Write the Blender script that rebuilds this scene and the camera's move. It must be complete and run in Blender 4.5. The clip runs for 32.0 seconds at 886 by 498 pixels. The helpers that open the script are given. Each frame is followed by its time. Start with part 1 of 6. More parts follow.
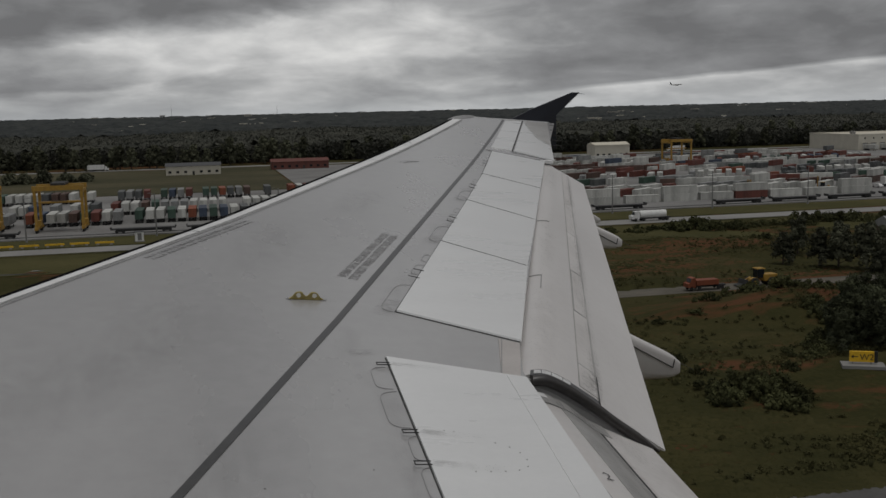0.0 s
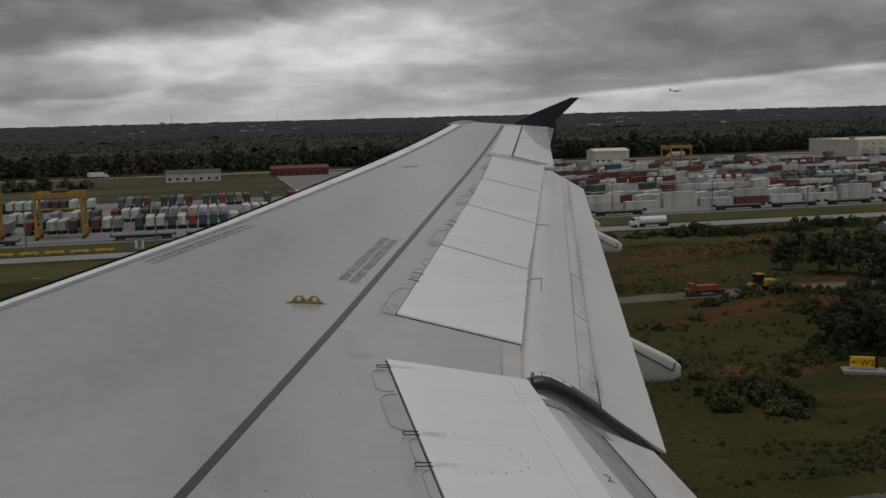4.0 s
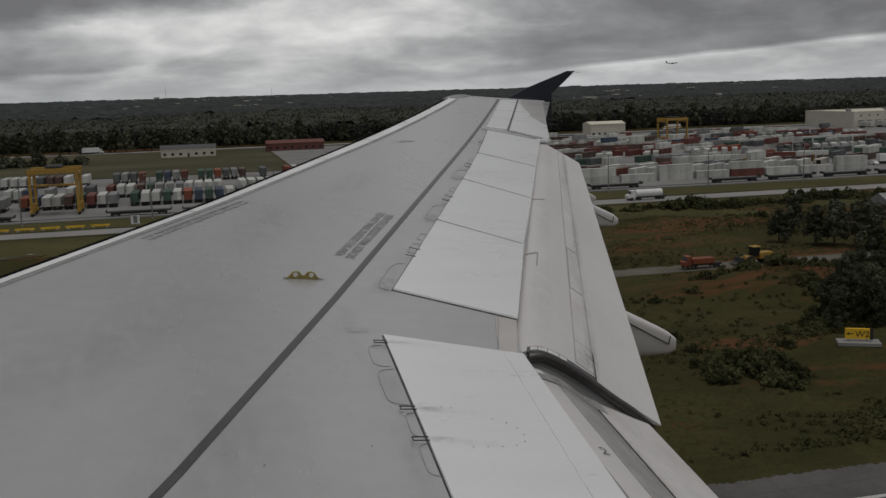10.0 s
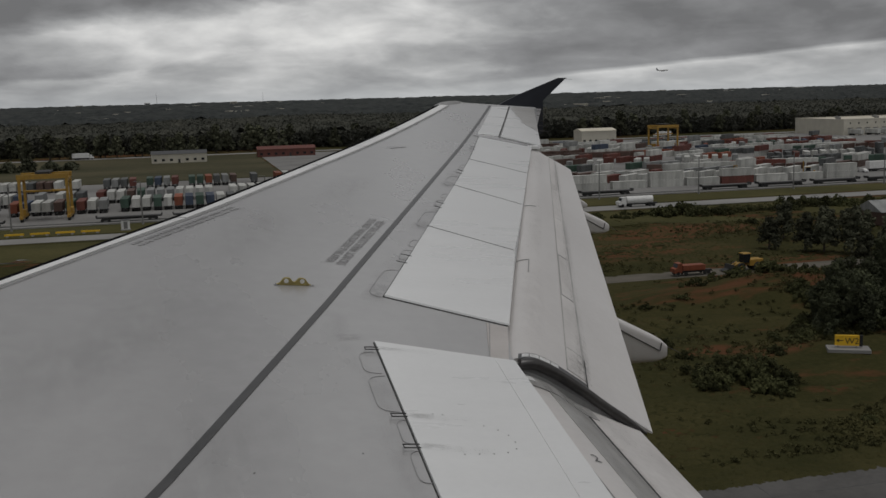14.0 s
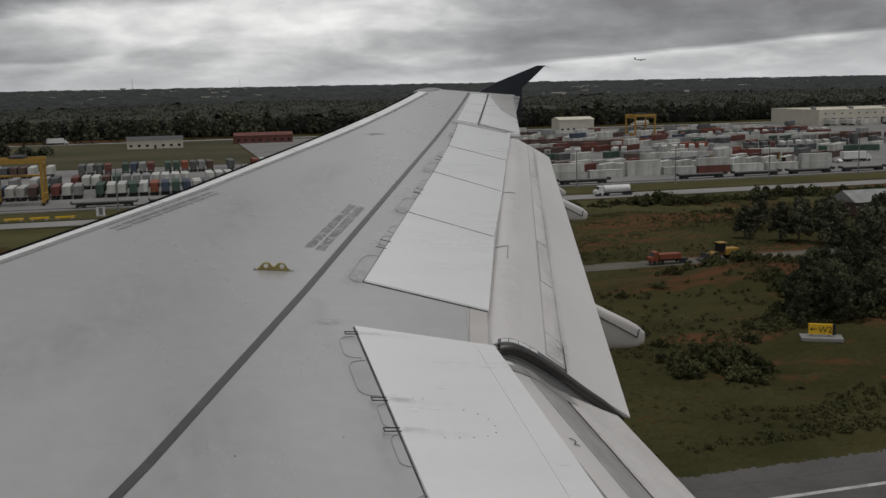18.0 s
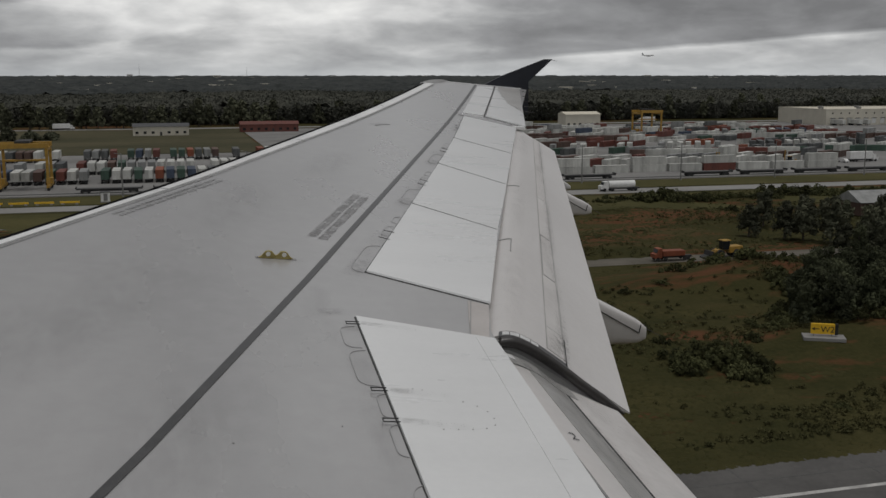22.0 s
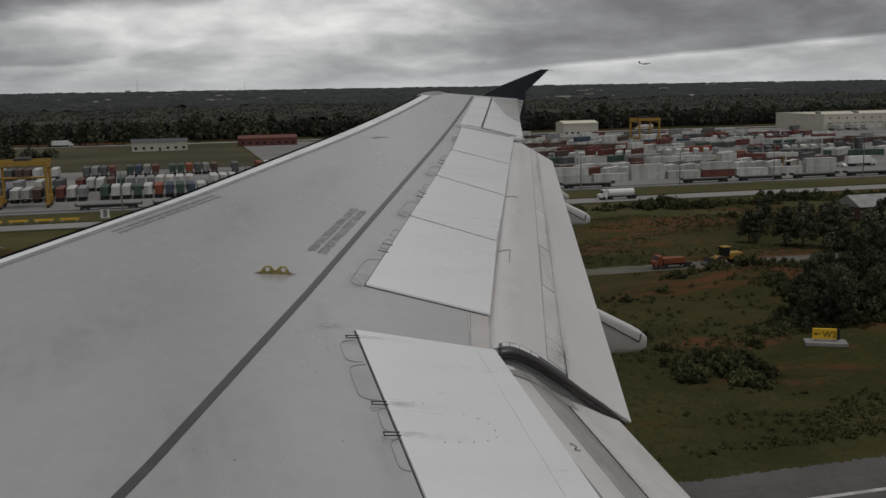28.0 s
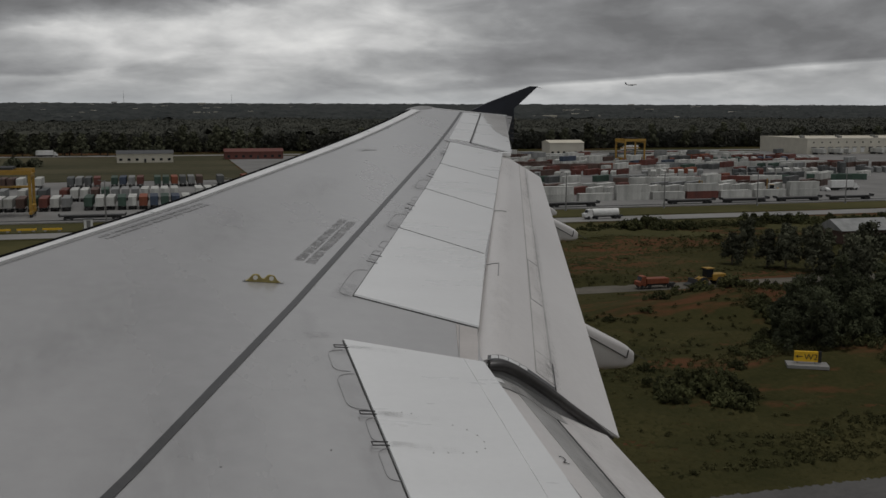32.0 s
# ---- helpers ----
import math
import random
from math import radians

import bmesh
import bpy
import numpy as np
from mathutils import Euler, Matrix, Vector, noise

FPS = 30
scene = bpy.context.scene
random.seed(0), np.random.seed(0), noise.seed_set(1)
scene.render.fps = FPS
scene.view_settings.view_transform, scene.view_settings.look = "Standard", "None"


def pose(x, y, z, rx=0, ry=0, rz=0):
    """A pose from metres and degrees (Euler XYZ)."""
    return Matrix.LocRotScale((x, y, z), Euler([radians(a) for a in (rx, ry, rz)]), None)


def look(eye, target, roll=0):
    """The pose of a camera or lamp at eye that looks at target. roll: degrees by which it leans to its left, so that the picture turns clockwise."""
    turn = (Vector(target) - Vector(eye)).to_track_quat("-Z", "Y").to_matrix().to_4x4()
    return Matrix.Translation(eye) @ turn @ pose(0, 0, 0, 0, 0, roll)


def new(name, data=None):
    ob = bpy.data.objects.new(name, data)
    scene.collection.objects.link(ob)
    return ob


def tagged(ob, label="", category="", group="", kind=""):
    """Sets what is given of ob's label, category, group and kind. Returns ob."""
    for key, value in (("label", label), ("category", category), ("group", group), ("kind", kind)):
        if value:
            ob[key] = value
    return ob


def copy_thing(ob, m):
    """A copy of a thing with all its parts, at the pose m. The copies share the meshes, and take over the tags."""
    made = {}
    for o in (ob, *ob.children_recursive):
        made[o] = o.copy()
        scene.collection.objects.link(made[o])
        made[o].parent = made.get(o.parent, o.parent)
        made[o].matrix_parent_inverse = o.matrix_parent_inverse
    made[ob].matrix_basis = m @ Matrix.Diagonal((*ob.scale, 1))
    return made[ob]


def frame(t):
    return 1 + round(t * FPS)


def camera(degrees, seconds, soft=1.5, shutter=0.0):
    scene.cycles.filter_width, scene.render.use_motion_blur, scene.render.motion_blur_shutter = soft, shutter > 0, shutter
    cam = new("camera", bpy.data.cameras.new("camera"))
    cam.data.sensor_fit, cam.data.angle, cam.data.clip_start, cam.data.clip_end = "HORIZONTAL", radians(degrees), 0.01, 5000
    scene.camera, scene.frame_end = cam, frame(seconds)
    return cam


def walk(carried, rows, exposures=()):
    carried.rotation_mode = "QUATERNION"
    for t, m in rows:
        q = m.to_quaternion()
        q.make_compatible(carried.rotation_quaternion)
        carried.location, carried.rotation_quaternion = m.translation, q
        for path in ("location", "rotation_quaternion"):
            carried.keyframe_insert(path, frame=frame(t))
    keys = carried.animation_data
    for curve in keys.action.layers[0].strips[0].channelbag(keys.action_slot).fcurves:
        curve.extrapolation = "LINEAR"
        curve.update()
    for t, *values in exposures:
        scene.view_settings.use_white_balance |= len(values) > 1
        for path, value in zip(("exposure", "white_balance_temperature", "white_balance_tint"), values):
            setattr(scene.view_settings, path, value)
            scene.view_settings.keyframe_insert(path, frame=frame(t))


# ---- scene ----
cam = camera(47.7, 32.0)
PATH = [
    (0, 3.744, 1.719, 1.658, 82.09, 1.32, -13.47),
    (0.5, 3.742, 1.720, 1.647, 82.20, 1.27, -13.47),
    (1, 3.739, 1.693, 1.643, 82.28, 1.53, -13.56),
    (1.5, 3.745, 1.719, 1.653, 82.43, 1.25, -13.60),
    (2, 3.740, 1.727, 1.651, 82.30, 1.11, -12.98),
    (2.5, 3.745, 1.729, 1.644, 82.50, 1.12, -12.47),
    (4.5, 3.741, 1.710, 1.639, 82.48, 1.51, -13.68),
    (5, 3.746, 1.707, 1.641, 82.77, 1.62, -13.55),
    (5.5, 3.741, 1.713, 1.642, 82.49, 1.65, -13.51),
    (6, 3.739, 1.716, 1.638, 82.54, 1.43, -13.49),
    (6.5, 3.744, 1.707, 1.643, 82.37, 1.42, -13.29),
    (7, 3.745, 1.711, 1.644, 82.16, 1.24, -13.32),
    (7.5, 3.743, 1.711, 1.648, 81.93, 1.19, -13.46),
    (8, 3.738, 1.709, 1.645, 81.96, 1.10, -13.74),
    (8.5, 3.743, 1.704, 1.660, 81.87, 1.42, -13.85),
    (9, 3.745, 1.690, 1.645, 81.74, 1.37, -14.39),
    (9.5, 3.744, 1.710, 1.651, 80.46, 1.59, -13.42),
    (10, 3.740, 1.701, 1.648, 80.97, 1.70, -13.74),
    (10.5, 3.740, 1.708, 1.635, 81.36, 2.34, -14.14),
    (11, 3.739, 1.700, 1.657, 80.56, 1.96, -13.93),
    (11.5, 3.739, 1.706, 1.649, 80.78, 1.93, -13.91),
    (12, 3.738, 1.697, 1.623, 79.02, 0.95, -12.37),
    (12.5, 3.722, 1.718, 1.620, 79.73, 1.49, -14.13),
    (13, 3.740, 1.704, 1.646, 79.30, 1.73, -13.54),
    (13.5, 3.732, 1.696, 1.645, 80.52, 1.59, -14.10),
    (14, 3.741, 1.713, 1.647, 81.32, 1.53, -14.23),
    (14.5, 3.746, 1.720, 1.657, 81.37, 1.51, -13.90),
    (16.5, 3.729, 1.692, 1.627, 79.48, 0.61, -14.80),
    (17, 3.725, 1.695, 1.641, 80.59, 1.19, -15.25),
    (17.5, 3.729, 1.706, 1.645, 80.09, 0.95, -14.87),
    (18, 3.724, 1.704, 1.636, 80.60, 1.07, -15.46),
    (18.5, 3.724, 1.710, 1.658, 80.83, 1.02, -15.50),
    (19, 3.734, 1.716, 1.664, 81.27, 0.93, -15.62),
    (19.5, 3.727, 1.715, 1.638, 81.97, 1.12, -15.71),
    (20, 3.727, 1.713, 1.634, 81.26, 0.72, -15.25),
    (20.5, 3.730, 1.713, 1.629, 81.29, 0.71, -15.16),
    (21, 3.730, 1.703, 1.640, 80.93, 0.80, -15.28),
    (21.5, 3.728, 1.708, 1.637, 80.52, 0.48, -15.06),
    (22, 3.731, 1.711, 1.630, 80.17, 0.02, -15.07),
    (22.5, 3.737, 1.699, 1.647, 80.28, 0.11, -15.29),
    (23, 3.732, 1.705, 1.637, 80.25, -0.06, -15.25),
    (23.5, 3.733, 1.696, 1.625, 80.96, 0.40, -15.37),
    (24, 3.735, 1.707, 1.634, 80.48, 0.26, -15.21),
    (24.5, 3.726, 1.701, 1.632, 80.48, 0.46, -15.28),
    (25, 3.729, 1.723, 1.663, 80.51, 0.09, -15.23),
    (25.5, 3.727, 1.716, 1.655, 81.26, 0.30, -15.47),
    (27.5, 3.730, 1.709, 1.627, 80.65, 0.74, -15.16),
    (28, 3.737, 1.702, 1.640, 80.79, 0.91, -15.21),
    (28.5, 3.735, 1.709, 1.646, 80.72, 1.02, -15.02),
    (29, 3.716, 1.701, 1.646, 80.40, 0.89, -15.32),
    (29.5, 3.723, 1.722, 1.628, 80.60, 0.99, -15.32),
    (30, 3.731, 1.725, 1.631, 80.98, 1.03, -15.13),
    (30.5, 3.728, 1.723, 1.626, 81.14, 1.37, -15.33),
    (31, 3.723, 1.726, 1.611, 80.47, 0.63, -15.14),
    (31.5, 3.737, 1.752, 1.639, 80.68, 1.12, -15.27),
    (32, 3.713, 1.728, 1.605, 81.75, -0.19, -15.94),
]
TILT = (1.5079, 0.8656, -0.1616)
walk(cam, [(t, pose(x, y, z, rx, ry, rz)) for t, x, y, z, rx, ry, rz in PATH],
     exposures=[(0.0, 0.08), (4.0, 0.12), (8.0, 0.32), (9.0, 0.22), (11.0, 0.14), (12.0, 0.04), (13.0, -0.02), (14.5, 0.26), (17.0, 0.40), (19.0, 0.46), (21.0, 0.38), (23.0, 0.30), (24.0, 0.28), (25.0, 0.40), (28.0, 0.25), (32.0, 0.1)])

GROUND_Z = -31.4   # the land lies 33 m below the eye


# ---- sky and light ----
def link(nt, a, b):
    nt.links.new(a, b)


def node(nt, kind, **values):
    n = nt.nodes.new(kind)
    for key, value in values.items():
        if key in n.inputs:
            n.inputs[key].default_value = value
    return n


def math_node(nt, op, a, b=None, clamp=False):
    n = nt.nodes.new("ShaderNodeMath")
    n.operation, n.use_clamp = op, clamp
    for i, v in enumerate((a, b)):
        if v is None:
            continue
        if hasattr(v, "is_linked"):
            link(nt, v, n.inputs[i])
        else:
            n.inputs[i].default_value = v
    return n.outputs[0]


def ramp(nt, fac, stops):
    n = nt.nodes.new("ShaderNodeValToRGB")
    el = n.color_ramp.elements
    while len(el) < len(stops):
        el.new(0.5)
    for e, (pos, c) in zip(el, stops):
        e.position = pos
        e.color = (*c, 1) if len(c) == 3 else c
    link(nt, fac, n.inputs[0])
    return n.outputs[0]


def make_world():
    """An overcast sky: low stratus in long soft rolls, brighter where the cloud is thin, a pale gap low on one side."""
    w = bpy.data.worlds.new("overcast_sky")
    scene.world = w
    w.use_nodes = True
    nt = w.node_tree
    nt.nodes.clear()
    out, bg = nt.nodes.new("ShaderNodeOutputWorld"), nt.nodes.new("ShaderNodeBackground")
    tc = nt.nodes.new("ShaderNodeTexCoord")
    sep = nt.nodes.new("ShaderNodeSeparateXYZ")
    link(nt, tc.outputs["Generated"], sep.inputs[0])
    x, y, z = sep.outputs
    up = math_node(nt, "MAXIMUM", z, 0.0)

    def rolls(sx, sz, scale, detail, rough, bend, seed):
        # cloud rolls, flattened the more the nearer to the horizon
        comb = nt.nodes.new("ShaderNodeCombineXYZ")
        link(nt, math_node(nt, "MULTIPLY", x, sx), comb.inputs[0])
        link(nt, math_node(nt, "ADD", math_node(nt, "MULTIPLY", y, sx), seed), comb.inputs[1])
        link(nt, math_node(nt, "MULTIPLY", math_node(nt, "POWER", math_node(nt, "ADD", up, 0.01), 0.75), sz), comb.inputs[2])
        n = node(nt, "ShaderNodeTexNoise", Scale=scale, Detail=detail, Roughness=rough, Distortion=bend)
        link(nt, comb.outputs[0], n.inputs["Vector"])
        return n.outputs[0]

    def bump(cx, cz, wx, wz, high):
        # a soft patch of thinner or thicker cloud round one direction
        dx = math_node(nt, "DIVIDE", math_node(nt, "SUBTRACT", x, cx), wx)
        dz = math_node(nt, "DIVIDE", math_node(nt, "SUBTRACT", z, cz), wz)
        far = math_node(nt, "ADD", math_node(nt, "MULTIPLY", dx, dx), math_node(nt, "MULTIPLY", dz, dz))
        g = math_node(nt, "POWER", 2.718, math_node(nt, "MULTIPLY", far, -1.0))
        return math_node(nt, "MULTIPLY", math_node(nt, "MULTIPLY", g, math_node(nt, "GREATER_THAN", y, 0.0)), high)

    def total(*terms):
        s = terms[0]
        for q in terms[1:]:
            s = math_node(nt, "ADD", s, q)
        return s

    def slope(edge, value, steep):
        # 0 below the edge, rising to 1 above it
        return math_node(nt, "MULTIPLY", math_node(nt, "SUBTRACT", value, edge), steep, True)

    def times(*terms):
        s = terms[0]
        for q in terms[1:]:
            s = math_node(nt, "MULTIPLY", s, q)
        return s

    def about(n, gain):
        return math_node(nt, "MULTIPLY", math_node(nt, "SUBTRACT", n, 0.5), gain)

    ahead = math_node(nt, "GREATER_THAN", y, 0.0)
    big = rolls(1.0, 2.0, 4.2, 3.0, 0.5, 0.3, 3.7)
    puff = rolls(1.0, 2.3, 10.5, 6.0, 0.50, 0.30, 1.3)
    fine = rolls(1.0, 1.5, 34.0, 5.0, 0.55, 0.4, 6.1)
    ragged = about(rolls(1.0, 2.0, 9.0, 5.0, 0.55, 0.2, 8.8), 0.05)
    cloud = total(0.50, about(big, 0.70), about(puff, 0.95), about(fine, 0.22), bump(0.15, 0.070, 0.16, 0.034, 0.30), bump(0.02, 0.045, 0.10, 0.012, 0.10), math_node(nt, "MULTIPLY", up, -0.12))
    # a heavy bank high on one side, its lower rim rising
    rim = total(math_node(nt, "MULTIPLY", x, 0.13), 0.077, ragged)
    cloud = math_node(nt, "SUBTRACT", cloud, times(slope(rim, z, 45.0), slope(-0.26, math_node(nt, "MULTIPLY", x, -1.0), 5.0), ahead, 0.52))
    # a lower shelf beneath it with a crisp foot
    foot = total(math_node(nt, "MULTIPLY", x, 0.07), 0.030, math_node(nt, "MULTIPLY", ragged, 0.35))
    shelf = times(slope(foot, z, 220.0), math_node(nt, "SUBTRACT", 1.0, slope(math_node(nt, "ADD", foot, 0.004), z, 34.0)), slope(-0.03, math_node(nt, "MULTIPLY", x, -1.0), 9.0), ahead)
    cloud = math_node(nt, "SUBTRACT", cloud, math_node(nt, "MULTIPLY", shelf, 0.30))
    # the wide deck opposite, with a pale gap under its sharper lip
    lip = total(math_node(nt, "MULTIPLY", math_node(nt, "SUBTRACT", x, 0.30), 0.082), 0.0115, math_node(nt, "MULTIPLY", ragged, 0.10))
    side = slope(0.22, x, 5.0)
    above = slope(lip, z, 230.0)
    cloud = math_node(nt, "SUBTRACT", cloud, times(above, side, ahead, 0.42))
    under = times(math_node(nt, "SUBTRACT", 1.0, above), side, ahead, math_node(nt, "POWER", 2.718, math_node(nt, "MULTIPLY", math_node(nt, "SUBTRACT", z, lip), 38.0)))
    cloud = math_node(nt, "ADD", cloud, math_node(nt, "MULTIPLY", under, 0.13))
    tone = ramp(nt, cloud, [(0.0, (0.120, 0.121, 0.124)), (0.30, (0.190, 0.192, 0.196)), (0.52, (0.285, 0.288, 0.290)), (0.76, (0.440, 0.441, 0.438)), (1.0, (0.60, 0.598, 0.585))])
    low = math_node(nt, "POWER", 2.718, math_node(nt, "MULTIPLY", up, -85.0))
    mix = nt.nodes.new("ShaderNodeMix")
    mix.data_type = "RGBA"
    link(nt, math_node(nt, "MULTIPLY", low, 0.5), mix.inputs["Factor"])
    link(nt, tone, mix.inputs["A"])
    mix.inputs["B"].default_value = (0.35, 0.366, 0.376, 1)
    below = nt.nodes.new("ShaderNodeMix")
    below.data_type = "RGBA"
    link(nt, math_node(nt, "LESS_THAN", z, -0.004), below.inputs["Factor"])
    link(nt, mix.outputs["Result"], below.inputs["A"])
    below.inputs["B"].default_value = (0.03, 0.033, 0.028, 1)
    link(nt, below.outputs["Result"], bg.inputs["Color"])
    bg.inputs["Strength"].default_value = 1.2
    link(nt, bg.outputs[0], out.inputs[0])


make_world()
sun = new("sun", bpy.data.lights.new("sun", "SUN"))
sun.data.energy, sun.data.angle, sun.data.color = 0.85, radians(25), (1.0, 0.975, 0.945)
sun.matrix_world = look((0, 0, 0), (-0.10, 0.10, -1.0))


# ---- materials ----
def material(name, base, rough=0.6, metal=0.0, tone2=None, scale=4.0, fine=60.0, bump=0.0, streak=None, spec=0.5, vary=0.0, coat=0.0):
    """A painted or natural surface: base colour, a second tone in blotches, fine grain and relief."""
    m = bpy.data.materials.new(name)
    m.use_nodes = True
    nt = m.node_tree
    b = nt.nodes["Principled BSDF"]
    b.inputs["Roughness"].default_value = rough
    b.inputs["Metallic"].default_value = metal
    b.inputs["Specular IOR Level"].default_value = spec
    b.inputs["Coat Weight"].default_value = coat
    b.inputs["Coat Roughness"].default_value = 0.21
    if coat >= 1.0:
        b.inputs["Coat IOR"].default_value = 2.05
    tc = nt.nodes.new("ShaderNodeTexCoord")
    where = tc.outputs["Object"]
    if streak:
        mp = nt.nodes.new("ShaderNodeMapping")
        mp.inputs["Scale"].default_value = streak
        link(nt, where, mp.inputs["Vector"])
        where = mp.outputs[0]
    n1 = node(nt, "ShaderNodeTexNoise", Scale=scale, Detail=6.0, Roughness=0.6)
    link(nt, where, n1.inputs["Vector"])
    n2 = node(nt, "ShaderNodeTexNoise", Scale=fine, Detail=4.0, Roughness=0.6)
    link(nt, tc.outputs["Object"], n2.inputs["Vector"])
    tone2 = tone2 or tuple(c * 0.82 for c in base)
    fac = math_node(nt, "ADD", math_node(nt, "MULTIPLY", n1.outputs[0], 0.75), math_node(nt, "MULTIPLY", n2.outputs[0], 0.25))
    col = ramp(nt, fac, [(0.36, tone2), (0.62, base)])
    if vary:
        info = nt.nodes.new("ShaderNodeObjectInfo")
        hsv = nt.nodes.new("ShaderNodeHueSaturation")
        link(nt, math_node(nt, "ADD", math_node(nt, "MULTIPLY", info.outputs["Random"], vary), 1.0 - vary / 2), hsv.inputs["Value"])
        link(nt, col, hsv.inputs["Color"])
        col = hsv.outputs[0]
    link(nt, col, b.inputs["Base Color"])
    r = math_node(nt, "ADD", math_node(nt, "MULTIPLY", math_node(nt, "SUBTRACT", n1.outputs[0], 0.5), 0.25), rough, True)
    link(nt, r, b.inputs["Roughness"])
    if bump:
        bp = node(nt, "ShaderNodeBump", Strength=0.6, Distance=bump)
        link(nt, fac, bp.inputs["Height"])
        link(nt, bp.outputs[0], b.inputs["Normal"])
    return m


WING_GREY = material("wing_grey_paint", (0.425, 0.420, 0.423), 0.30, tone2=(0.350, 0.346, 0.349), scale=0.5, fine=9, streak=(1.4, 0.6, 1), coat=1.0)
WING_WHITE = material("white_panel_paint", (0.825, 0.832, 0.834), 0.30, tone2=(0.76, 0.767, 0.77), scale=1.2, fine=26, streak=(0.5, 1.6, 1), coat=1.0)
FLAP_WHITE = material("flap_paint", (0.675, 0.657, 0.648), 0.34, tone2=(0.595, 0.572, 0.562), scale=0.9, fine=20, streak=(0.8, 0.5, 0.8), coat=0.4)
FLAP_BAND = material("flap_band_paint", (0.66, 0.64, 0.63), 0.4, tone2=(0.50, 0.48, 0.47), scale=1.8, fine=22, streak=(2.2, 0.7, 1))
SLAT = material("slat_paint", (0.80, 0.80, 0.80), 0.32, tone2=(0.68, 0.68, 0.68), scale=2.0)
PALE_PANEL = material("primer_grey_panel", (0.52, 0.49, 0.475), 0.45, tone2=(0.43, 0.405, 0.39), scale=3)
DARK_LINE = material("dark_grey_marking", (0.078, 0.078, 0.080), 0.45, tone2=(0.055, 0.055, 0.057), scale=12, spec=0.3, coat=0.5)
LETTER = material("stencil_grey", (0.150, 0.146, 0.146), 0.4, tone2=(0.275, 0.270, 0.270), scale=9, fine=34, coat=0.4)
FAINT = material("worn_stencil_grey", (0.30, 0.298, 0.30), 0.33, tone2=(0.37, 0.367, 0.37), scale=5, coat=1.0)
SEAM = material("panel_seam", (0.045, 0.045, 0.045), 0.8, tone2=(0.11, 0.11, 0.11), scale=20, spec=0.1)
BLACK = material("matt_shade_black", (0.012, 0.012, 0.013), 0.9, scale=10, spec=0.0)
FAINT_SEAM = material("faint_panel_seam", (0.31, 0.308, 0.31), 0.36, tone2=(0.37, 0.367, 0.37), scale=5, coat=1.0)
FLAP_DARK = material("flap_grey_band", (0.40, 0.395, 0.39), 0.4, tone2=(0.29, 0.285, 0.28), scale=2.4, fine=20, streak=(1, 2.2, 1))
EDGE = material("rubbed_edge", (0.33, 0.325, 0.32), 0.5, tone2=(0.52, 0.51, 0.50), scale=3, fine=25)
CREASE = material("pale_crease", (0.62, 0.625, 0.63), 0.5, tone2=(0.82, 0.825, 0.83), scale=5)
SMEAR = material("pale_grime", (0.50, 0.497, 0.49), 0.6, tone2=(0.66, 0.66, 0.66), scale=9, fine=40)
# grey of stains and seams; also paints the shade behind the slats
STAIN_AND_SHADE = material("grime", (0.215, 0.213, 0.21), 0.6, tone2=(0.31, 0.312, 0.315), scale=5, fine=40)
RUBBER = material("black_rubber_seal", (0.032, 0.030, 0.030), 0.36, tone2=(0.065, 0.060, 0.058), scale=9, fine=60)
BARE = material("bare_metal", (0.62, 0.62, 0.61), 0.28, 0.9, tone2=(0.4, 0.4, 0.4), scale=16)
NAVY = material("dark_blue_paint", (0.022, 0.025, 0.036), 0.32, tone2=(0.018, 0.02, 0.028), scale=5)
WHITE_EYE = material("white_enamel", (0.86, 0.85, 0.81), 0.4, tone2=(0.78, 0.77, 0.73), scale=30)
YELLOW_FIT = material("yellow_bracket_paint", (0.40, 0.33, 0.115), 0.42, tone2=(0.27, 0.215, 0.07), scale=25)


def smudge_material(name, tone, strength, scale=(3.0, 3.0)):
    """Soft grime: thin in the middle, fading to nothing at its rim, broken up by noise."""
    m = bpy.data.materials.new(name)
    m.use_nodes = True
    nt = m.node_tree
    b = nt.nodes["Principled BSDF"]
    b.inputs["Base Color"].default_value = (*tone, 1)
    b.inputs["Roughness"].default_value, b.inputs["Specular IOR Level"].default_value = 0.7, 0.2
    tc = nt.nodes.new("ShaderNodeTexCoord")
    sep = nt.nodes.new("ShaderNodeSeparateXYZ")
    link(nt, tc.outputs["UV"], sep.inputs[0])
    fade = 1.0
    for axis in sep.outputs[:2]:
        d = math_node(nt, "MULTIPLY", math_node(nt, "SUBTRACT", axis, 0.5), 2.0)
        fade = math_node(nt, "MULTIPLY", math_node(nt, "SUBTRACT", 1.0, math_node(nt, "MULTIPLY", d, d), True), fade)
    n = node(nt, "ShaderNodeTexNoise", Scale=9.0, Detail=6.0, Roughness=0.7)
    mp = nt.nodes.new("ShaderNodeMapping")
    mp.inputs["Scale"].default_value = (*scale, 1)
    link(nt, tc.outputs["Object"], mp.inputs["Vector"])
    link(nt, mp.outputs[0], n.inputs["Vector"])
    rough = math_node(nt, "MULTIPLY", math_node(nt, "SUBTRACT", n.outputs[0], 0.36), 4.0, True)
    link(nt, math_node(nt, "MULTIPLY", math_node(nt, "MULTIPLY", fade, rough), strength), b.inputs["Alpha"])
    return m


